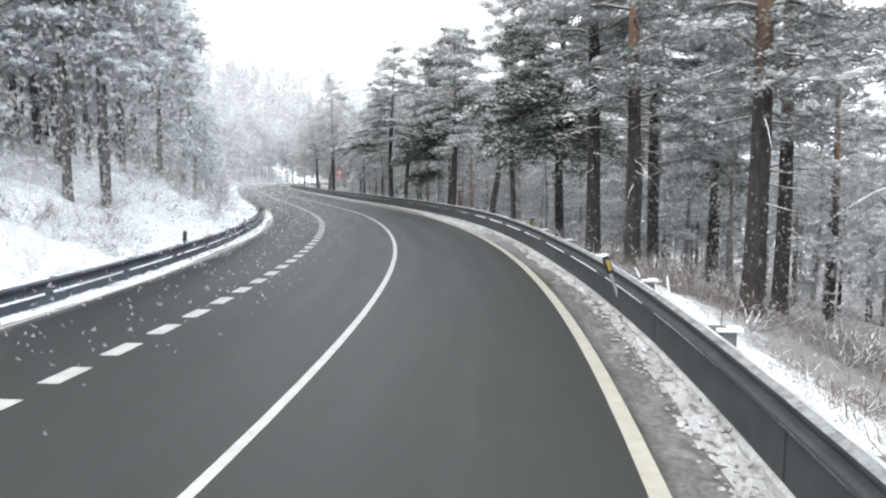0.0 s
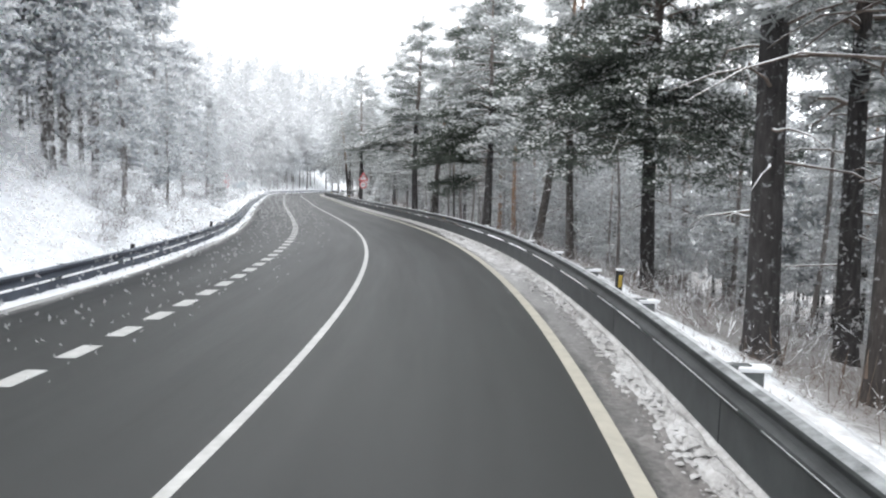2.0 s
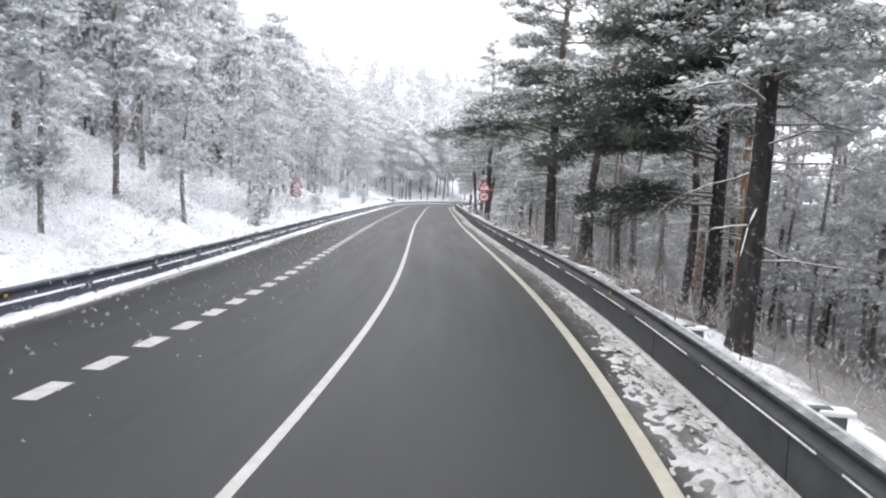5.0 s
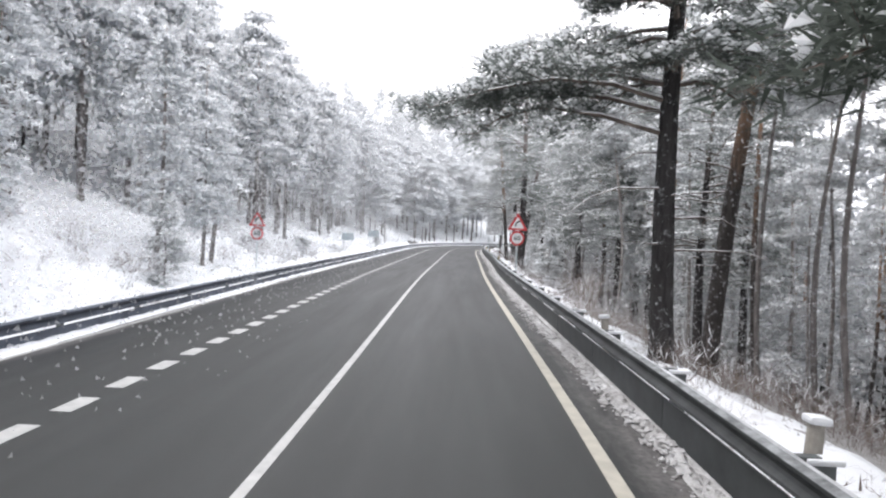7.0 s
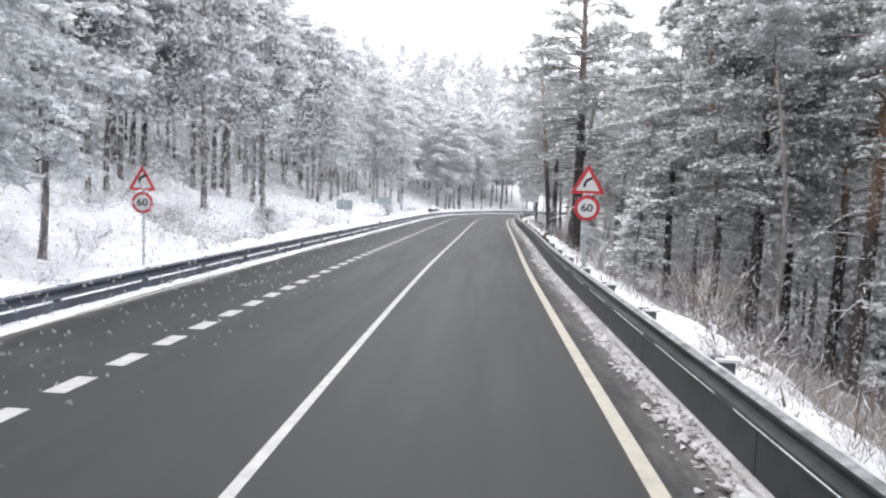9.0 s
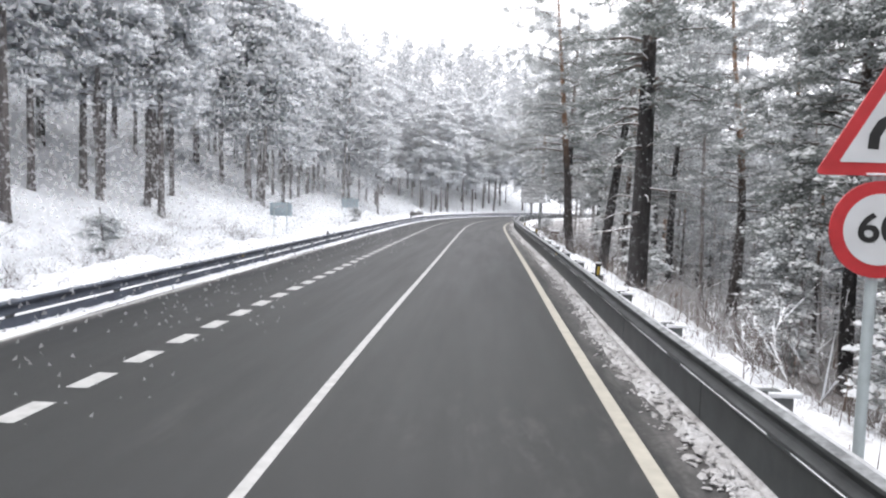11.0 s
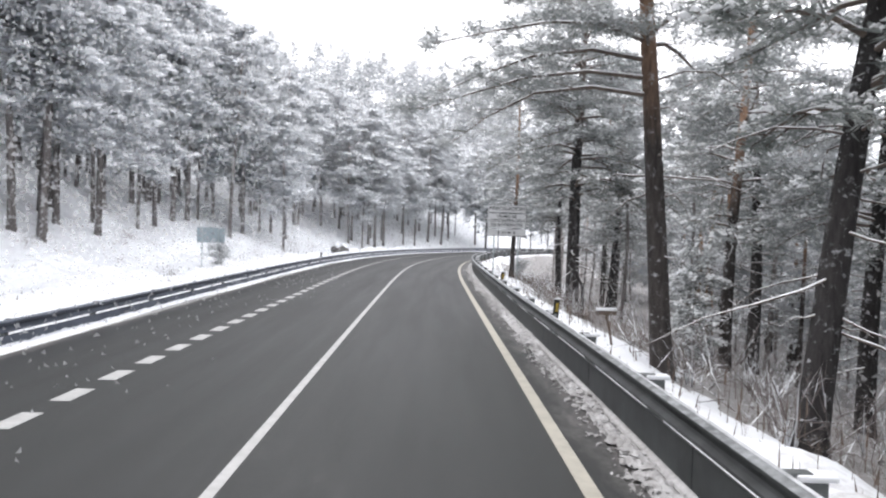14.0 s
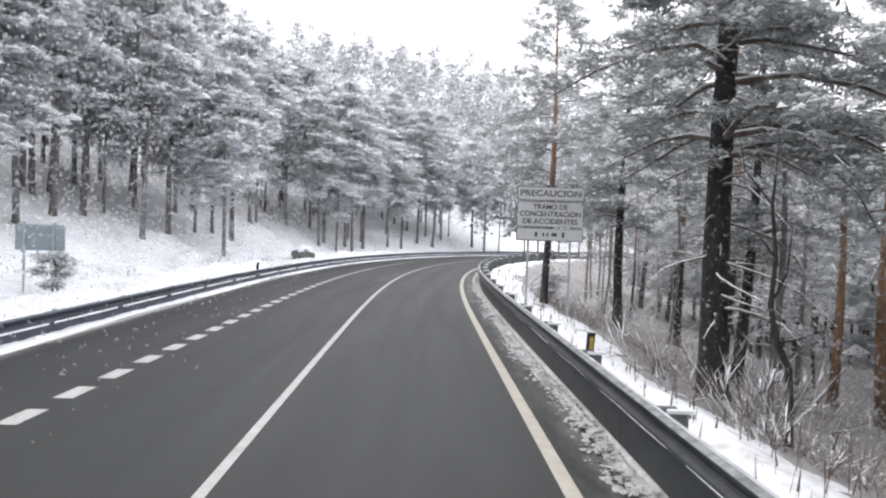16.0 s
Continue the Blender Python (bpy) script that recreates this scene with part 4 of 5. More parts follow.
hero("old pine with heavy crooked boughs spreading both ways", 78, 133.4, 7.8, 16.5, 4.6, 4.2, 0.27, (0.01, 0.0), load=0.5, size=0.42, needles=M_HAZE_DUSTED, bark=M_BARK_DARK, droop=0.33, dead=16, whorl=0.56, per=3.2,
     extra=((5.9, 0.1, 5.4, 0.10), (5.4, -0.2, 4.8, 0.05), (4.9, 0.3, 4.2, 0.08), (6.6, 3.1, 3.6, 0.16), (6.4, 3.9, 3.4, 0.12), (6.2, -0.4, 4.6, 0.1)))
hero("leaning brown-trunked pine with dark snowy boughs down the slope", 80, 88.3, 11.7, 16.5, 6.2, 3.2, 0.20, (0.07, 0.05), load=0.7, size=0.38, needles=M_NEEDLE, dead=14, whorl=0.55, per=3.0)
wide = hero("broad bushy dark pine with snow on every bough", 81, 91.8, 10.5, 15.5, 4.4, 3.3, 0.18, (0.0, 0.0), load=0.85, size=0.40, needles=M_NEEDLE, bark=M_BARK_DARK, dead=8, whorl=0.48, per=3.2, fork=(4, 7))
for s, off, turn, scale in ((96.5, 13.6, 2.0, 1.05), (84.0, 14.0, 4.0, 1.0), (99.5, 9.8, 3.1, 0.85)):
    put_tree(wide, s, off, turn, scale)
    taken.append(at_road(s, off))
for s, off, turn, scale in ((35.5, 12.6, 1.0, 0.9),):
    put_tree(wide, s, off, turn, scale)
    taken.append(at_road(s, off))
hero("dark pine with low full boughs beside the guardrail", 79, 58.7, 7.9, 14.0, 5.4, 3.5, 0.18, (0.0, 0.0), temps=CLOSE_T, needles=M_DEEP, load=0.3, size=0.44, bark=M_BARK_DARK, dead=8, whorl=0.45, per=4.6, fork=(4, 7),
     extra=((5.8, 3.4, 4.4, 0.2), (6.2, 4.0, 4.4, 0.2), (6.6, 4.5, 4.2, 0.2), (5.6, 4.4, 4.4, 0.2), (7.0, 3.7, 4.2, 0.2), (3.2, 3.14, 3.3, 0.2), (3.0, 3.5, 3.0, 0.15), (3.3, 2.8, 3.0, 0.18), (4.1, 3.2, 4.3, 0.3), (4.3, 3.5, 4.2, 0.28), (4.5, 2.9, 4.1, 0.28), (4.9, 3.3, 4.2, 0.3), (5.3, 3.0, 4.0, 0.3), (4.7, 3.8, 4.0, 0.25), (4.3, 3.05, 4.4, 0.24), (5.1, 3.6, 4.3, 0.22)))
amber = hero("orange-barked pine stem among thin bare branches", 84, 141.7, 17.0, 15.0, 8.0, 2.6, 0.20, (0.0, 0.0), load=0.6, size=0.40, needles=M_HAZE_DUSTED, bark=M_BARK_AMBER, dead=26, whorl=0.8)
for s, off, turn in ((138.0, 16.2, 2.0), (145.5, 17.6, 4.0), (66.5, 12.5, 1.0), (72.5, 13.4, 3.0)):
    put_tree(amber, s, off, turn, 0.9)
    taken.append(at_road(s, off))
for s, off, kind in ((124.0, 10.4, 2), (120.5, 11.8, 3), (110.0, 10.8, 2), (127.5, 12.4, 3), (142.0, 12.0, 2)):
    use(tall[kind], s, off, rng.uniform(0, 6.28), 1.1)
    taken.append(at_road(s, off))
# pines on the hill side, at the edge of the wood
HILLSIDE = [(35.3, -10.0, 1), (33.8, -10.8, 0), (56.3, -12.1, 1), (68.3, -11.3, 2), (81.7, -15.8, 1), (87.6, -16.4, 0),
            (105.4, -13.6, 3), (111.6, -17.1, 0), (116.1, -17.6, 1), (120.9, -16.6, 3), (118.9, -15.9, 1), (118.7, -15.1, 3), (137.9, -16.7, 0), (135.0, -16.5, 3), (136.0, -15.6, 1), (162.5, -16.4, 0), (158.3, -15.3, 3), (167.3, -16.1, 2), (154.8, -18.2, 1)]
for s, off, kind in HILLSIDE:
    use(bank[kind], s, off, rng.uniform(0, 6.28), rng.uniform(0.9, 1.1) if s < 100 else rng.uniform(1.0, 1.2))
    taken.append(at_road(s, off))


for s, off, kind, scale in ((51.2, -9.8, 0, 1.0), (87.2, -9.9, 0, 1.0), (84.7, -9.2, 1, 1.05), (80.5, -9.2, 0, 0.95), (60.0, -9.4, 1, 0.9), (72.5, -10.0, 0, 0.9)):
    use(slim[kind], s, off, rng.uniform(0, 6.28), scale)
    taken.append(at_road(s, off))


def clear_of(p, gap):
    return all((p.x - q.x) ** 2 + (p.y - q.y) ** 2 > gap * gap for q in taken)


def wood(count, s0, s1, o0, o1, gap, protos, lo, hi):
    n = tries = 0
    while n < count and tries < count * 25:
        tries += 1
        s, off = rng.uniform(s0, s1), rng.uniform(o0, o1)
        p = at_road(s, off)
        rs, ro = road_coords([p.x], [p.y])
        if not (min(o0, o1) - 1 < ro[0] < max(o0, o1) + 1) or not clear_of(p, gap):
            continue
        taken.append(p)
        use(protos[rng.integers(0, len(protos))], s, off, rng.uniform(0, 6.28), rng.uniform(lo, hi))
        n += 1


wood(14, 14, 46, -20, -11.5, 2.3, bank, 0.9, 1.15)
wood(38, 46, 102, -25, -14.0, 2.0, bank, 0.85, 1.1)
wood(72, 100, 205, -26, -15.4, 1.9, bank, 1.0, 1.3)
wood(16, 158, 212, -16.5, -12.6, 1.9, bank, 0.85, 1.15)
wood(14, 14, 58, 12.5, 25, 2.4, inner, 0.8, 1.05)
wood(22, 58, 102, 12, 25, 2.2, inner, 0.8, 1.05)
wood(24, 100, 190, 12.5, 27, 2.2, inner, 0.85, 1.1)
wood(26, 14, 66, 10.5, 26, 1.6, inner[1::2], 0.5, 0.85)
wood(16, 66, 150, 11.5, 26, 1.6, inner[1::2], 0.5, 0.8)
wood(22, 14, 60, 9.6, 22, 1.3, poles, 0.8, 1.2)
wood(30, 60, 104, 9.2, 22, 1.2, poles, 0.8, 1.2)
wood(42, 104, 175, 9.4, 22, 1.2, poles, 0.8, 1.2)
for s, off, k in ((104.3, -9.7, 0), (141.0, -9.3, 0), (92.0, 6.9, 1), (111.0, 8.0, 1), (99.0, 8.2, 1), (79.0, -8.4, 1), (150.0, 7.4, 0), (122.6, 8.6, 1), (107.5, 7.4, 0)):
    use(young[k], s, off, rng.uniform(0, 6.28))


def build_far_wood(label, seed, count, s0, s1, o0, o1, needles, h0, h1, gap):
    rng = np.random.default_rng(seed)
    gs, ws, ts = [], [], []
    spots = []
    while len(spots) < count:
        s, off = rng.uniform(s0, s1), rng.uniform(o0, o1)
        p = at_road(s, off)
        spots.append((p.x, p.y))
    spots = np.array(spots)
    rs, ro = road_coords(spots[:, 0], spots[:, 1])
    ok = (ro > min(o0, o1) - 2) & (ro < max(o0, o1) + 2)
    zs = terrain(rs, ro, spots[:, 0], spots[:, 1])
    for (x, y), z, good in zip(spots, zs, ok):
        if not good:
            continue
        h = rng.uniform(h0, h1)
        n = 40
        u = rng.random(n) ** 0.8
        r = (1.12 - u) * h * 0.23 * np.sqrt(rng.random(n)) * 1.25
        a = rng.uniform(0, 6.28, n)
        pts = np.stack([x + r * np.cos(a), y + r * np.sin(a), z + h * (0.28 + 0.72 * u) - 0.15 * r], 1)
        sz = rng.uniform(0.9, 1.6, n) * (1.25 - 0.6 * u)
        gs.append(scatter(FAR_T[0], pts, sz, rng))
        w = rng.random(n) < 0.4
        ws.append(scatter(FAR_T[1], pts[w] + UPV * 0.12, sz[w] * 0.8, rng))
        b = np.array([[x - 0.12, y, z - 0.5], [x + 0.12, y, z - 0.5], [x, y, z + h * 0.9]])
        ts += [b, b + np.array([[0.12, -0.12, 0], [-0.12, 0.12, 0], [0, 0, 0]])]
    top = new("far_wood")
    tagged(top, label, "wood", kind="stuff")
    child("foliage", tri_mesh("needles", np.concatenate(gs), needles), top)
    child("snow", tri_mesh("snow", np.concatenate(ws), M_LOAD), top)
    child("trunk", tri_mesh("trunks", np.array(ts), M_BARK_DARK), top)


build_far_wood("dense pale pine wood climbing the hill", 5, 900, -5, 250, -90, -22, M_FAR, 11, 15, 2)
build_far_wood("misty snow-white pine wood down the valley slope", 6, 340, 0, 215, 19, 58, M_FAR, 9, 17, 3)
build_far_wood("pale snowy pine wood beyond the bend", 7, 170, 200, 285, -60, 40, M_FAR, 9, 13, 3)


# ---- brushwood ----
def build_shrub(label, seed, height, spread, stems, snowy, bark=None):
    """A leafless bush of many twigs, with snow along them."""
    rng = np.random.default_rng(seed)
    dark, white = [], []
    def twig(p, d, ln, w, depth):
        d = d / np.linalg.norm(d)
        side = np.cross(d, rng.normal(0, 1, 3))
        side /= np.linalg.norm(side) + 1e-9
        q = p + d * ln * 0.55 + rng.normal(0, 0.04, 3) * ln
        e = q + (d + rng.normal(0, 0.25, 3)) * ln * 0.5
        dark.extend([[p - side * w, p + side * w, q], [q - side * w * 0.7, q + side * w * 0.7, e], [p - np.cross(d, side) * w, p + np.cross(d, side) * w, q]])
        if rng.random() < snowy:
            f = np.cross(d, UPV)
            f /= np.linalg.norm(f) + 1e-9
            t = UPV * w * 1.2
            white.extend([[p * 0.5 + q * 0.5 - f * w * 1.2 + t, p * 0.5 + q * 0.5 + f * w * 1.2 + t, e + t], [p + t, q + f * w * 1.6 + t, q - f * w * 1.6 + t]])
        if depth:
            for _ in range(3):
                u = rng.uniform(0.3, 1)
                a = p + (q - p) * min(1, u * 1.6)
                twig(a, d + rng.normal(0, 0.55, 3), ln * rng.uniform(0.45, 0.7), w * 0.62, depth - 1)
    for _ in range(stems):
        a = rng.uniform(0, 6.28)
        twig(np.array([math.cos(a), math.sin(a), 0]) * rng.uniform(0, 0.18) - UPV * 0.15, np.array([math.cos(a) * spread, math.sin(a) * spread, rng.uniform(0.5, 1.2)]), height * rng.uniform(0.5, 0.8), 0.011, 2)
    top = new("shrub")
    tagged(top, label, "shrub", group="bare shrubs")
    tagged(child("brushwood", tri_mesh("brushwood", dark, bark or M_TWIG), top), kind="stuff")
    tagged(child("snow", tri_mesh("snow", white, M_CAP), top, "snow along the twigs"), kind="stuff")
    return top


shrubs = [build_shrub("leafless grey-brown shrub dusted with snow on the slope", 81, 1.3, 0.8, 8, 0.5), build_shrub("low spreading leafless bush under fresh snow", 82, 0.9, 1.4, 9, 0.65),
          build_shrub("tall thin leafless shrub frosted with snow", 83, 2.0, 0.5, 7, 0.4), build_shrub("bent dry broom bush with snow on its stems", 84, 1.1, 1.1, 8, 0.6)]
brown = build_shrub("tall bush of dry brown twigs behind the guardrail", 85, 3.0, 0.45, 20, 0.35, M_DRY)
rng = np.random.default_rng(90)


def brush(count, s0, s1, o0, o1, lo, hi):
    for _ in range(count):
        use(shrubs[rng.integers(0, 4)], rng.uniform(s0, s1), rng.uniform(o0, o1), rng.uniform(0, 6.28), rng.uniform(lo, hi))


for s, off, scale in ((90.1, 8.5, 1.0), (92.6, 8.7, 0.85), (88.0, 8.3, 0.8), (94.6, 8.2, 0.6)):
    use(brown, s, off, s * 1.7, scale)
brush(34, 12, 56, 5.9, 11, 0.7, 1.3)
brush(42, 54, 102, 5.6, 11, 0.7, 1.4)
brush(42, 100, 155, 6.4, 12, 0.7, 1.4)
brush(38, 16, 50, -11, -7.3, 0.7, 1.3)
brush(68, 48, 102, -14, -7.6, 0.8, 1.6)
brush(40, 94, 117, -13, -8.4, 0.9, 1.7)
brush(26, 114, 172, -15, -8.6, 0.6, 1.1)


def build_undergrowth(label, seed, count, stretches, lo, hi, mat, snowy):
    """Fine bare stems standing in patches on the forest floor, some with snow on them."""
    rng = np.random.default_rng(seed)
    s = np.concatenate([rng.uniform(a, b, int(count * w)) for a, b, _, _, w in stretches])
    o = np.concatenate([o0 + (o1 - o0) * rng.random(int(count * w)) ** 1.2 for _, _, o0, o1, w in stretches])
    patchy = np.sin(s * 0.9 + 2 * np.sin(o * 0.8)) + np.sin(o * 1.7 + s * 0.31) + rng.normal(0, 0.7, len(s))
    s, o = s[patchy > -0.7], o[patchy > -0.7]
    h = np.interp(s, S_LINE, HEAD)
    x, y = np.interp(s, S_LINE, X_LINE) + o * np.cos(h), np.interp(s, S_LINE, Y_LINE) + o * np.sin(h)
    z = terrain(s, o, x, y)
    n = len(s)
    p = np.stack([x, y, z - 0.05], 1)
    tall_by = rng.uniform(lo, hi, n) * (0.7 + 0.3 * np.sin(s * 0.6 + o))
    a = rng.uniform(0, 6.28, n)
    lean = rng.normal(0, 0.48, (n, 2))
    q = p + np.stack([lean[:, 0] * tall_by, lean[:, 1] * tall_by, tall_by], 1)
    w = np.stack([np.cos(a), np.sin(a), 0 * a], 1) * rng.uniform(0.0022, 0.0055, n)[:, None]
    mid = (p + q) / 2 + rng.normal(0, 0.05, (n, 3)) * (1, 1, 0)
    side = mid + np.stack([np.cos(a * 2.3), np.sin(a * 2.3), 0.7 + 0 * a], 1) * (tall_by * rng.uniform(0.25, 0.55, n))[:, None]
    side2 = mid + np.stack([np.cos(a * 3.7), np.sin(a * 3.7), 0.5 + 0 * a], 1) * (tall_by * rng.uniform(0.2, 0.5, n))[:, None]
    tri = np.concatenate([np.stack([p - w, p + w, mid], 1), np.stack([mid - w * 0.8, mid + w * 0.8, q], 1), np.stack([mid - w * 0.7, mid + w * 0.7, side], 1), np.stack([mid - w * 0.7, mid + w * 0.7, side2], 1)])
    ob = new("undergrowth", tri_mesh("undergrowth", tri, mat))
    tagged(ob, label, "undergrowth", kind="stuff")
    k = rng.random(n) < snowy
    up = UPV * 0.012
    cap = np.stack([mid[k] - w[k] * 1.3 + up, mid[k] + w[k] * 1.3 + up, side[k] + up], 1)
    flake = np.stack([q[k] - w[k] * 2.0, q[k] + w[k] * 2.0, q[k] * 0.7 + mid[k] * 0.3 + up * 2], 1)
    ob = new("twig_snow", tri_mesh("twig_snow", np.concatenate([cap, flake]), M_CAP))
    tagged(ob, "thin snow caught on the twigs of the undergrowth", "snow", kind="stuff")


build_undergrowth("tangle of bare grey-brown stems on the slope below the road", 41, 34000, ((8, 58, 5.2, 17, 0.3), (56, 104, 5.3, 17, 0.36), (100, 160, 7.0, 18, 0.34)), 0.28, 0.95, M_TWIG, 0.4)
build_undergrowth("dense dry brown stems close behind the guardrail", 43, 15000, ((12, 31, 5.3, 8.8, 0.40), (55, 80, 4.8, 8.0, 0.32), (112, 150, 7.0, 9.5, 0.3)), 0.22, 0.75, M_STALK, 0.12)
build_undergrowth("frosted low brush in haze-pale tones along the foot of the bank", 42, 15000, ((14, 50, -11, -7.4, 0.18), (46, 102, -14, -7.6, 0.5), (92, 118, -14, -8.2, 0.22), (116, 172, -15, -9.5, 0.10)), 0.28, 1.05, M_HAZE_FROST, 0.8)


def build_stalks():
    rng = np.random.default_rng(12)
    out = []
    for _ in range(1500):
        right = rng.random() < 0.8
        s = rng.uniform(8, 165)
        if right and rng.random() > 0.35 + 0.65 * (s > 88):
            continue
        off = rng.uniform(4.85, 6.6) if right else rng.uniform(-9.5, -6.5)
        p = np.array(at_road(s, off, 0.0))
        h = rng.uniform(0.15, 0.55) * (1 if right else 0.7)
        w = rng.uniform(0.004, 0.009)
        a = rng.uniform(0, 3.14)
        d = np.array([math.cos(a), math.sin(a), 0]) * w
        q = p + np.array([rng.normal(0, 0.12) * h, rng.normal(0, 0.12) * h, h + 0.1])
        m = (p + q) / 2 + rng.normal(0, 0.012, 3)
        c = np.array([d[1], -d[0], 0])
        out += [[p - d, p + d, q], [p - c, p + c, q], [m - d * 2.0, m + d * 2.0, q]]
    ob = new("dry_stalks", tri_mesh("dry_stalks", out, M_STALK))
    tagged(ob, "dry brown stalks standing out of the verge snow", "stalks", kind="stuff")


build_stalks()


def build_bare_tree(s, off):
    """A thin crooked leafless tree."""
    top = new("bare_tree")
    tagged(top, "thin crooked leafless young tree in the snow", "tree")
    main = [(0, 0, -0.3), (-0.02, 0, 0.6), (-0.06, 0, 1.2), (-0.25, 0, 1.55), (-0.35, 0.05, 2.1), (-0.30, 0.05, 2.8), (-0.42, 0, 3.6), (-0.30, 0.1, 4.6)]
    rest = [([(-0.25, 0, 1.55), (0.1, 0.05, 1.62), (0.5, 0.1, 1.75)], 0.022), ([(-0.35, 0.05, 2.1), (-0.15, 0, 2.6), (-0.1, 0, 3.3)], 0.022), ([(-0.42, 0, 3.6), (-0.8, 0.1, 4.1), (-0.9, 0.1, 4.6)], 0.015), ([(-0.30, 0.05, 2.8), (-0.7, -0.1, 3.2)], 0.014)]
    parts = [tube(main, [0.075, 0.06, 0.052, 0.05, 0.04, 0.032, 0.024, 0.008], 7)] + [tube(q, [r * (1 - 0.7 * i / (len(q) - 1)) for i in range(len(q))], 5) for q, r in rest]
    child("trunk", mesh_from("trunk", *join_tubes(parts), M_BARK_DARK, smooth=True), top)
    top.matrix_basis = Matrix.Translation(ground_at(s, off)) @ Matrix.Rotation(np.interp(s, S_LINE, HEAD), 4, "Z")


build_bare_tree(130.1, 7.5)


# ---- signs ----
def flat_bm(outline, depth, y=0.0):
    """A plate in the xz plane, depth thick towards -y."""
    bm = bmesh.new()
    front = [bm.verts.new((x, y - depth, z)) for x, z in outline]
    back = [bm.verts.new((x, y, z)) for x, z in outline]
    bm.faces.new(front)
    bm.faces.new(back[::-1])
    n = len(outline)
    for i in range(n):
        bm.faces.new((front[i], back[i], back[(i + 1) % n], front[(i + 1) % n]))
    bmesh.ops.recalc_face_normals(bm, faces=bm.faces)
    return bm


def rounded(points, r, n=4):
    out = []
    k = len(points)
    for i in range(k):
        p, a, b = (Vector(points[j % k]) for j in (i, i - 1, i + 1))
        u, v = (a - p).normalized() * r, (b - p).normalized() * r
        for j in range(n + 1):
            t = j / n
            out.append(tuple(p + u * (1 - t) ** 2 + v * t ** 2))
    return out


def disc(cx, cz, r, n=40):
    return [(cx + r * math.cos(2 * math.pi * i / n), cz + r * math.sin(2 * math.pi * i / n)) for i in range(n)]


def lettering(text, size, x, z, y, mat, parent, name="lettering", width=None, bold=0.0):
    cu = bpy.data.curves.new(name, "FONT")
    cu.body, cu.size, cu.align_x, cu.align_y, cu.extrude, cu.offset = text, size, "CENTER", "CENTER", 0.001, bold
    tmp = bpy.data.objects.new(name, cu)
    me = bpy.data.meshes.new_from_object(tmp)
    bpy.data.objects.remove(tmp)
    me.materials.append(mat)
    sx = width / max(0.01, tmp_width(me)) if width else 1.0
    return child(name, me, parent, m=Matrix.Translation((x, y, z)) @ Matrix.Rotation(radians(90), 4, "X") @ Matrix.Diagonal((sx, 1, 1, 1)))


def tmp_width(me):
    xs = [v.co.x for v in me.vertices]
    return max(xs) - min(xs) if xs else 1.0


def build_bend_sign(label, s, off, low, turn, side=1.03, dia=0.75):
    """A bend warning triangle over a speed disc, on one post; low: the triangle's lower edge."""
    top = new("road_sign")
    tagged(top, label, "road sign", group="bend warning signs")
    ht = side * 0.866
    g = ground_at(s, off).z
    bm = bmesh.new()
    bmesh.ops.create_cone(bm, cap_ends=True, segments=14, radius1=0.042, radius2=0.042, depth=low + 0.5 * ht - g + 0.4, matrix=Matrix.Translation((0, 0.045, (low + 0.5 * ht + g - 0.4) / 2)))
    part("post", bm, M_SIGNPOST, top, "round grey steel post")
    tri = [(-side / 2, low), (side / 2, low), (0, low + ht)]
    plate = part("warning_plate", flat_bm(rounded(tri, 0.07), 0.02), M_RED, top, "red-bordered warning triangle")
    k = 0.665
    cz = low + ht / 3
    inner = [(x * k, cz + (z - cz) * k) for x, z in tri]
    part("white_field", flat_bm(rounded(inner, 0.02), 0.004, -0.021), M_WHITE, plate)
    bm = bmesh.new()
    path = [(-0.10, low + 0.20), (-0.095, low + 0.30), (-0.05, low + 0.385), (0.03, low + 0.435), (0.12, low + 0.47)]
    w = 0.042
    left, right = [], []
    for i, (x, z) in enumerate(path):
        a, b = path[max(i - 1, 0)], path[min(i + 1, len(path) - 1)]
        d = Vector((b[0] - a[0], b[1] - a[1])).normalized()
        left.append(bm.verts.new((x - d.y * w, -0.028, z + d.x * w)))
        right.append(bm.verts.new((x + d.y * w, -0.028, z - d.x * w)))
    for i in range(len(path) - 1):
        bm.faces.new((left[i], left[i + 1], right[i + 1], right[i]))
    part("bend_arrow", bm, M_BLACK, plate, "black arrow bending to one side")
    dz = low - 0.035 - dia / 2
    ring = part("speed_plate", flat_bm(disc(0, dz, dia / 2), 0.02), M_RED, top, "red-rimmed round speed limit plate")
    part("white_field", flat_bm(disc(0, dz, dia / 2 * 0.735), 0.004, -0.021), M_WHITE, ring)
    lettering("60", 0.31, 0, dz, -0.028, M_BLACK, ring, width=0.34, bold=0.006)
    part("snow", box_bm(side * 0.3, 0.03, 0.02, (0.02, -0.008, low + 0.012), 0.008), M_CAP, top, "snow crust on the plate edge")
    top.matrix_basis = road_pose(s, off, 0, turn)
    return top


build_bend_sign("red-bordered bend warning triangle over a 60 disc, behind the guardrail", 90.15, 4.94, 2.62, 0)
build_bend_sign("bend warning triangle over a 60 disc on the snowy bank", 89.9, -8.45, 2.28, 0, 0.88, 0.66)


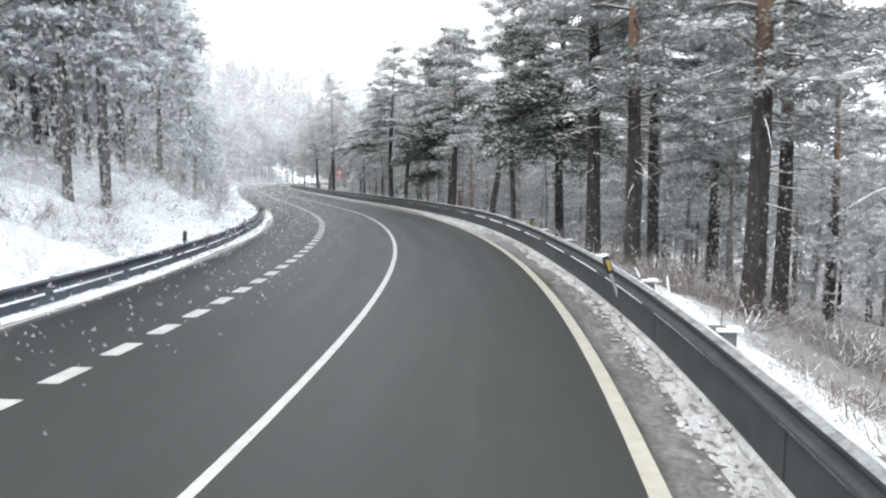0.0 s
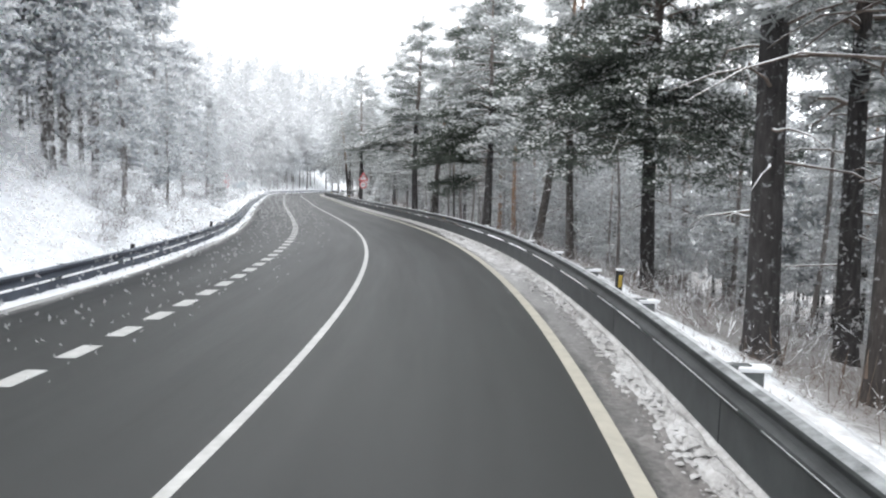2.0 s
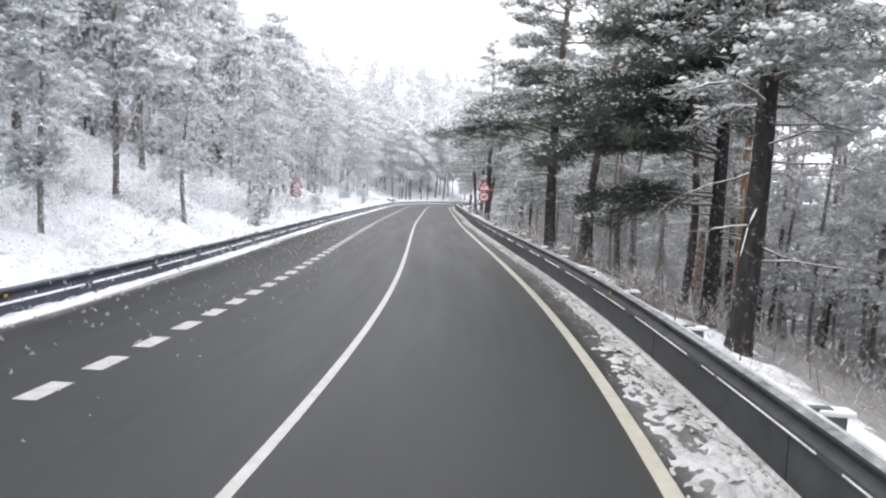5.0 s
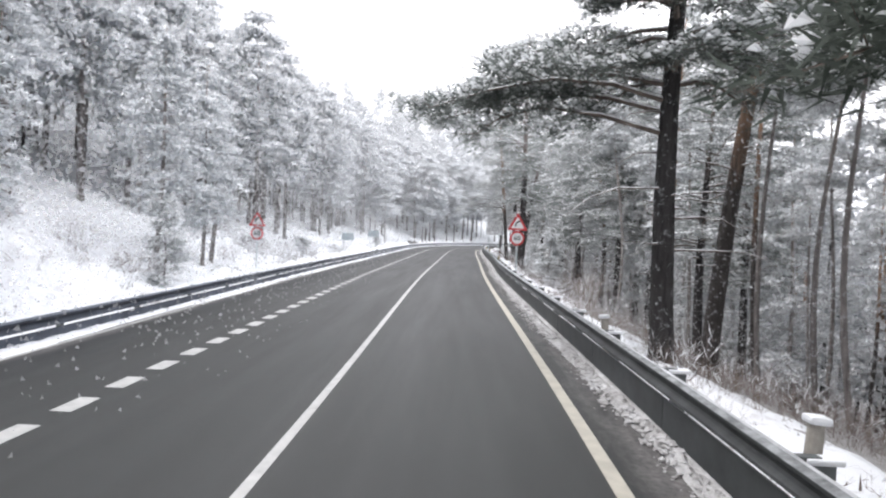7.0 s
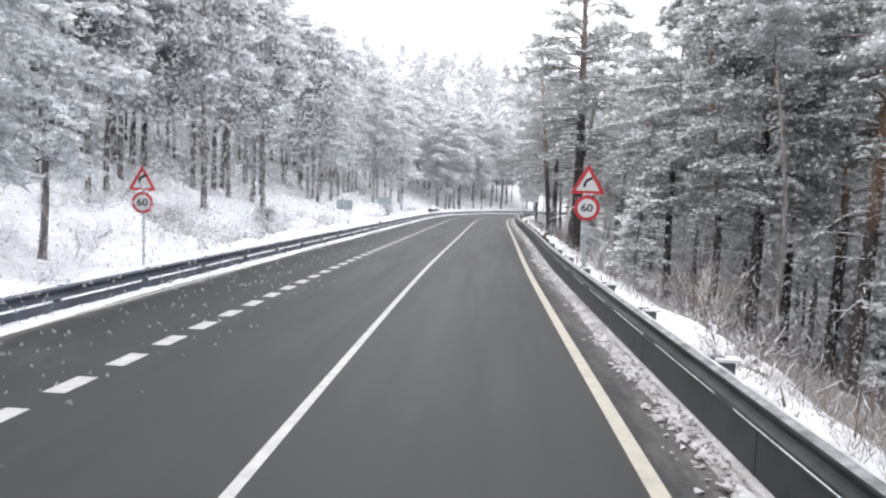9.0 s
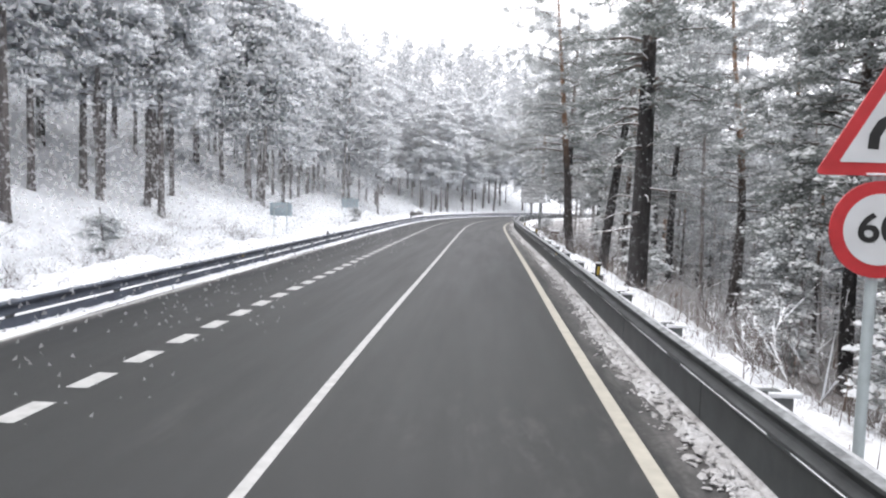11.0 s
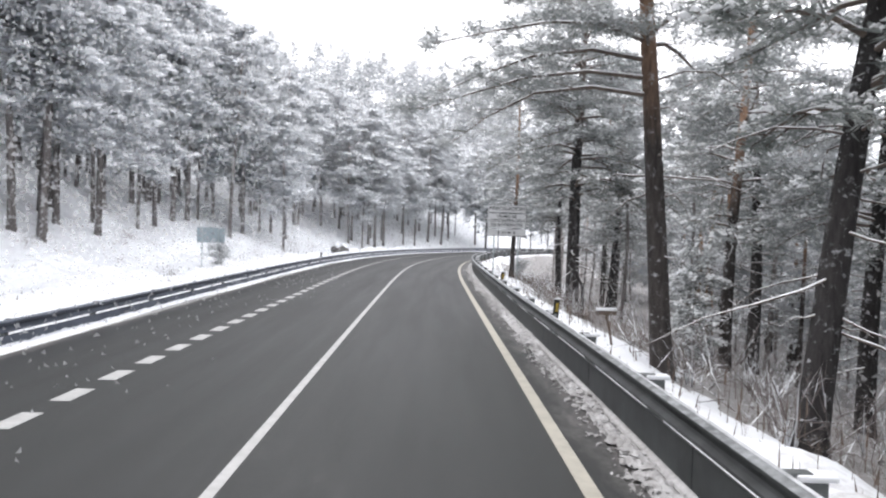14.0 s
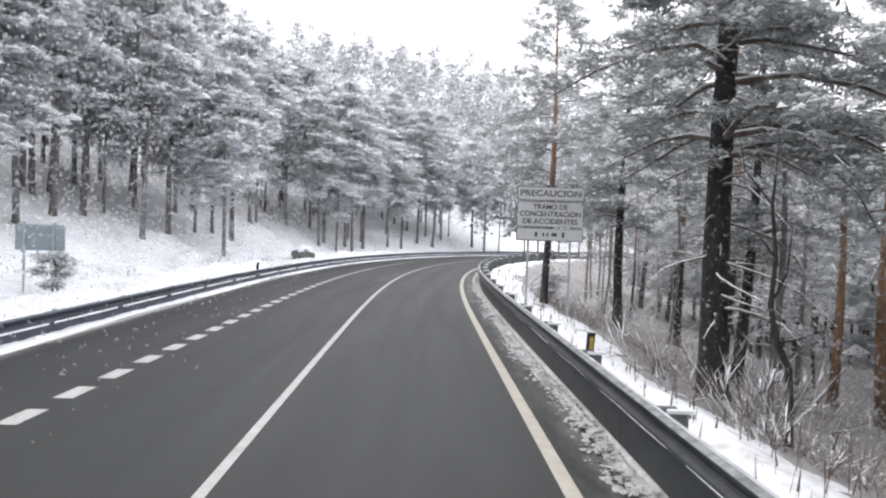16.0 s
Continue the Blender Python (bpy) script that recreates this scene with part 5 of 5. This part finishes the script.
def build_caution_sign(s, off):
    """Three white plates on two posts."""
    top = new("road_sign")
    tagged(top, "white accident warning sign of three plates on two posts", "road sign")
    wd = 1.98
    g = ground_at(s, off).z
    for x in (-0.62, 0.62):
        part("post", box_bm(0.07, 0.05, 3.9 - g + 0.3, (x, 0.045, (3.9 + g - 0.3) / 2), 0.008), M_SIGNPOST, top)
    rows = ((3.52, 3.93, (("PRECAUCION", 0.26, 3.725, 1.80),)),
            (2.73, 3.49, (("TRAMO DE", 0.21, 3.325, 1.02), ("CONCENTRACION", 0.21, 3.115, 1.80), ("DE ACCIDENTES", 0.21, 2.895, 1.62))),
            (2.32, 2.70, ()))
    for z0, z1, words in rows:
        out = rounded([(-wd / 2, z0), (wd / 2, z0), (wd / 2, z1), (-wd / 2, z1)], 0.05)
        plate = part("plate", flat_bm(out, 0.02), M_BLACK, top, "white plate with a black border")
        inn = rounded([(-wd / 2 + 0.02, z0 + 0.02), (wd / 2 - 0.02, z0 + 0.02), (wd / 2 - 0.02, z1 - 0.02), (-wd / 2 + 0.02, z1 - 0.02)], 0.04)
        part("white_field", flat_bm(inn, 0.004, -0.021), M_WHITE, plate)
        for word, size, z, width in words:
            lettering(word, size, 0, z, -0.028, M_BLACK, plate, width=width, bold=0.004)
        if not words:
            for x, w, h in ((-0.40, 0.07, 0.15), (-0.18, 0.05, 0.11), (-0.06, 0.05, 0.11), (0.14, 0.16, 0.09), (0.40, 0.07, 0.15)):
                part("bar", box_bm(w, 0.003, h, (x, -0.027, 2.51)), M_BLACK, plate)
    top.matrix_basis = road_pose(s, off, 0, -4)


build_caution_sign(140.2, 5.68)


def build_back_board(label, s, off, z0, z1, wd, ribs, over, turn):
    top = new("sign_board")
    tagged(top, label, "road sign", group="boards seen from behind")
    g = ground_at(s, off).z
    part("panel", flat_bm(rounded([(-wd / 2, z0), (wd / 2, z0), (wd / 2, z1), (-wd / 2, z1)], 0.06), -0.025, 0.0), M_BOARD, top, "blank grey back of the sign panel")
    for i in range(ribs):
        z = z0 + (z1 - z0) * (i + 0.5) / ribs
        part("rib", box_bm(wd * 0.98, 0.02, (z1 - z0) / ribs * 0.35, (0, -0.012, z), 0.006), M_BOARD, top)
    for x in (-wd * 0.30, wd * 0.28):
        part("post", box_bm(0.065, 0.05, z1 + over - g + 0.4, (x, -0.05, (z1 + over + g - 0.4) / 2), 0.008), M_SIGNPOST, top)
        part("snow", box_bm(0.15, 0.09, 0.05, (x, -0.03, z1 + over + 0.02), 0.02), M_CAP, top)
    top.matrix_basis = road_pose(s, off, 0, turn)


build_back_board("grey back of a road sign on two posts in the snow", 120.8, -9.35, 1.22, 1.97, 1.20, 1, 0.0, 8)
build_back_board("ribbed grey-green back of a sign on two snow-capped posts", 141.0, -9.78, 1.47, 2.27, 1.40, 4, 0.08, 10)


def build_delineator(label, s, off, top_z, lean=0.0, amber=True, snow=True):
    top = new("delineator")
    tagged(top, label, "road delineator", group="delineators on the guardrails")
    part("plate", box_bm(0.12, 0.02, 0.31, (0, 0, top_z - 0.155), 0.006), M_BLACK, top)
    if amber:
        part("reflector", box_bm(0.055, 0.008, 0.19, (0.012, -0.015, top_z - 0.165), 0.003), M_AMBER, top, "amber reflector strip")
        part("stem", box_bm(0.05, 0.03, top_z - 0.30, (0, 0.02, (top_z - 0.30) / 2), 0.004), M_SIGNPOST, top)
    else:
        part("stem", box_bm(0.06, 0.03, top_z - 0.30, (0, 0.02, (top_z - 0.30) / 2), 0.004), M_BLACK, top)
    if snow:
        part("snow", box_bm(0.13, 0.05, 0.035, (0, 0, top_z + 0.014), 0.014), M_CAP, top)
    top.matrix_basis = road_pose(s, off, 0, 0, lean)


BLACK_PLATE = "black delineator plate with an amber reflector above the guardrail"
for s, z, ln in ((22.2, 1.06, -20), (32.4, 1.0, 3), (100.3, 0.99, 2), (119.9, 1.04, 4), (130.5, 1.0, 3)):
    build_delineator(BLACK_PLATE, s, 4.53, z, ln)
for s, z in ((30.2, 0.80), (40.1, 0.56), (50.1, 0.64), (118.0, 0.62), (151.2, 0.80)):
    build_delineator("small dark delineator behind the far guardrail", s, -6.12, z, 8, False, False)


def build_stump(label, s, off, h, lean):
    top = new("marker_post")
    tagged(top, label, "marker post", group="old marker posts")
    vs, fs = tube([(0, 0, -0.3), (0, 0, h * 0.5), (0, 0, h)], [0.075, 0.072, 0.07], 10)
    child("post", mesh_from("post", vs, fs, M_STUMP, smooth=False), top)
    part("snow", box_bm(0.19, 0.18, 0.07, (0, 0, h + 0.025), 0.03), M_CAP, top, "thick snow cap")
    top.matrix_basis = road_pose(s, off, 0, 0, lean)


build_stump("weathered concrete post with a thick snow cap", 61.6, 4.85, 0.88, 4)
build_stump("short concrete post with a thick snow cap", 68.7, 4.80, 0.84, -6)


def build_stick(s, off, pts, r):
    top = new("stick", mesh_from("stick", *tube(pts, [r, r * 0.8, r * 0.4], 6), M_CAP, smooth=True))
    tagged(top, "broken snow-covered branch sticking up behind the guardrail", "branch", group="broken branches")
    top.matrix_basis = road_pose(s, off, 0)


def build_plank(s, off, z):
    """A short board nailed across a leaning stake, heaped with snow."""
    top = new("broken_fence")
    tagged(top, "short snow-heaped board on a leaning wooden stake", "fence")
    vs, fs = tube([(0.18, 0, -0.4), (0.02, 0, z * 0.6), (-0.09, 0, z + 0.05)], [0.026, 0.024, 0.02], 7)
    child("stake", mesh_from("stake", vs, fs, M_STALK, smooth=True), top)
    part("board", box_bm(0.40, 0.05, 0.09, (-0.06, -0.02, z - 0.03), 0.008), M_STALK, top)
    part("snow", box_bm(0.42, 0.10, 0.06, (-0.06, -0.02, z + 0.035), 0.024), M_CAP, top, "snow lying on the board")
    top.matrix_basis = road_pose(s, off, 0)


build_plank(119.4, 5.57, 0.88)


for s, dx in ((21.9, -0.25), (20.9, -0.1), (42.7, 0.2), (44.0, 0.15)):
    build_stick(s, 4.98, [(0, 0, -0.1), (dx * 0.7, 0.05, 0.45), (dx * 1.5, 0.0, 0.86)], 0.03)


def build_haze_snow():
    """Snow over the whole place: small flakes near the road, oversized see-through ones far out and high up, added as
    haze.
    """
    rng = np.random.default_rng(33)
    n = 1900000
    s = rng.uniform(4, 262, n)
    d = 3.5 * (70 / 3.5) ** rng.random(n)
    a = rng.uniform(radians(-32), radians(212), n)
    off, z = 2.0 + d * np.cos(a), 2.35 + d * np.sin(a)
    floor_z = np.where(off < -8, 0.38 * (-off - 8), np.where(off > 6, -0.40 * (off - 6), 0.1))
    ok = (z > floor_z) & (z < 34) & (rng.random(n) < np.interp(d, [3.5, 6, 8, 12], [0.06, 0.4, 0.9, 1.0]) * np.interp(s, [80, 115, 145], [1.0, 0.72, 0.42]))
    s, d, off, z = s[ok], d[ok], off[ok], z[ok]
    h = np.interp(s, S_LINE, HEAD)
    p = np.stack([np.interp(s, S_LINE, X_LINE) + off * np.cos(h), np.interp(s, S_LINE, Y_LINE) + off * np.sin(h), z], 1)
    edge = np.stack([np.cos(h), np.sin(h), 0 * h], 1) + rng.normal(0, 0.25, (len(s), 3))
    # Far flakes are oversized so that their overlap acts as haze.
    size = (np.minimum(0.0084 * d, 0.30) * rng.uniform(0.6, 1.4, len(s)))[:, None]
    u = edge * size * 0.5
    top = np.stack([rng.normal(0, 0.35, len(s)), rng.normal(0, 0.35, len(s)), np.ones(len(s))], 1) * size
    ob = new("snow_haze", tri_mesh("snow_haze", np.stack([p - u, p + u, p + top], 1), M_HAZE_FLAKE))
    tagged(ob, "oversized see-through snowflakes added as a veil of distance haze", "snow", kind="stuff")


build_haze_snow()


def build_rock(s, off, r):
    """A boulder with a cap of snow."""
    rng = np.random.default_rng(61)
    top = new("boulder")
    tagged(top, "dark boulder half buried under a snow cap", "rock")
    for name, mat, k, dz in (("rock", M_ROCK, 1.0, 0.0), ("snow", M_CAP, 0.86, 0.34)):
        bm = bmesh.new()
        bmesh.ops.create_icosphere(bm, subdivisions=3, radius=r * k)
        for v in bm.verts:
            v.co *= 1 + 0.22 * noise.noise(v.co * 1.9 + Vector((dz, 3, 1)))
            v.co.z = v.co.z * 0.75 + r * dz + 0.2
        part(name, bm, mat, top)
    top.matrix_basis = Matrix.Translation(ground_at(s, off))


build_rock(170.0, -10.2, 0.85)
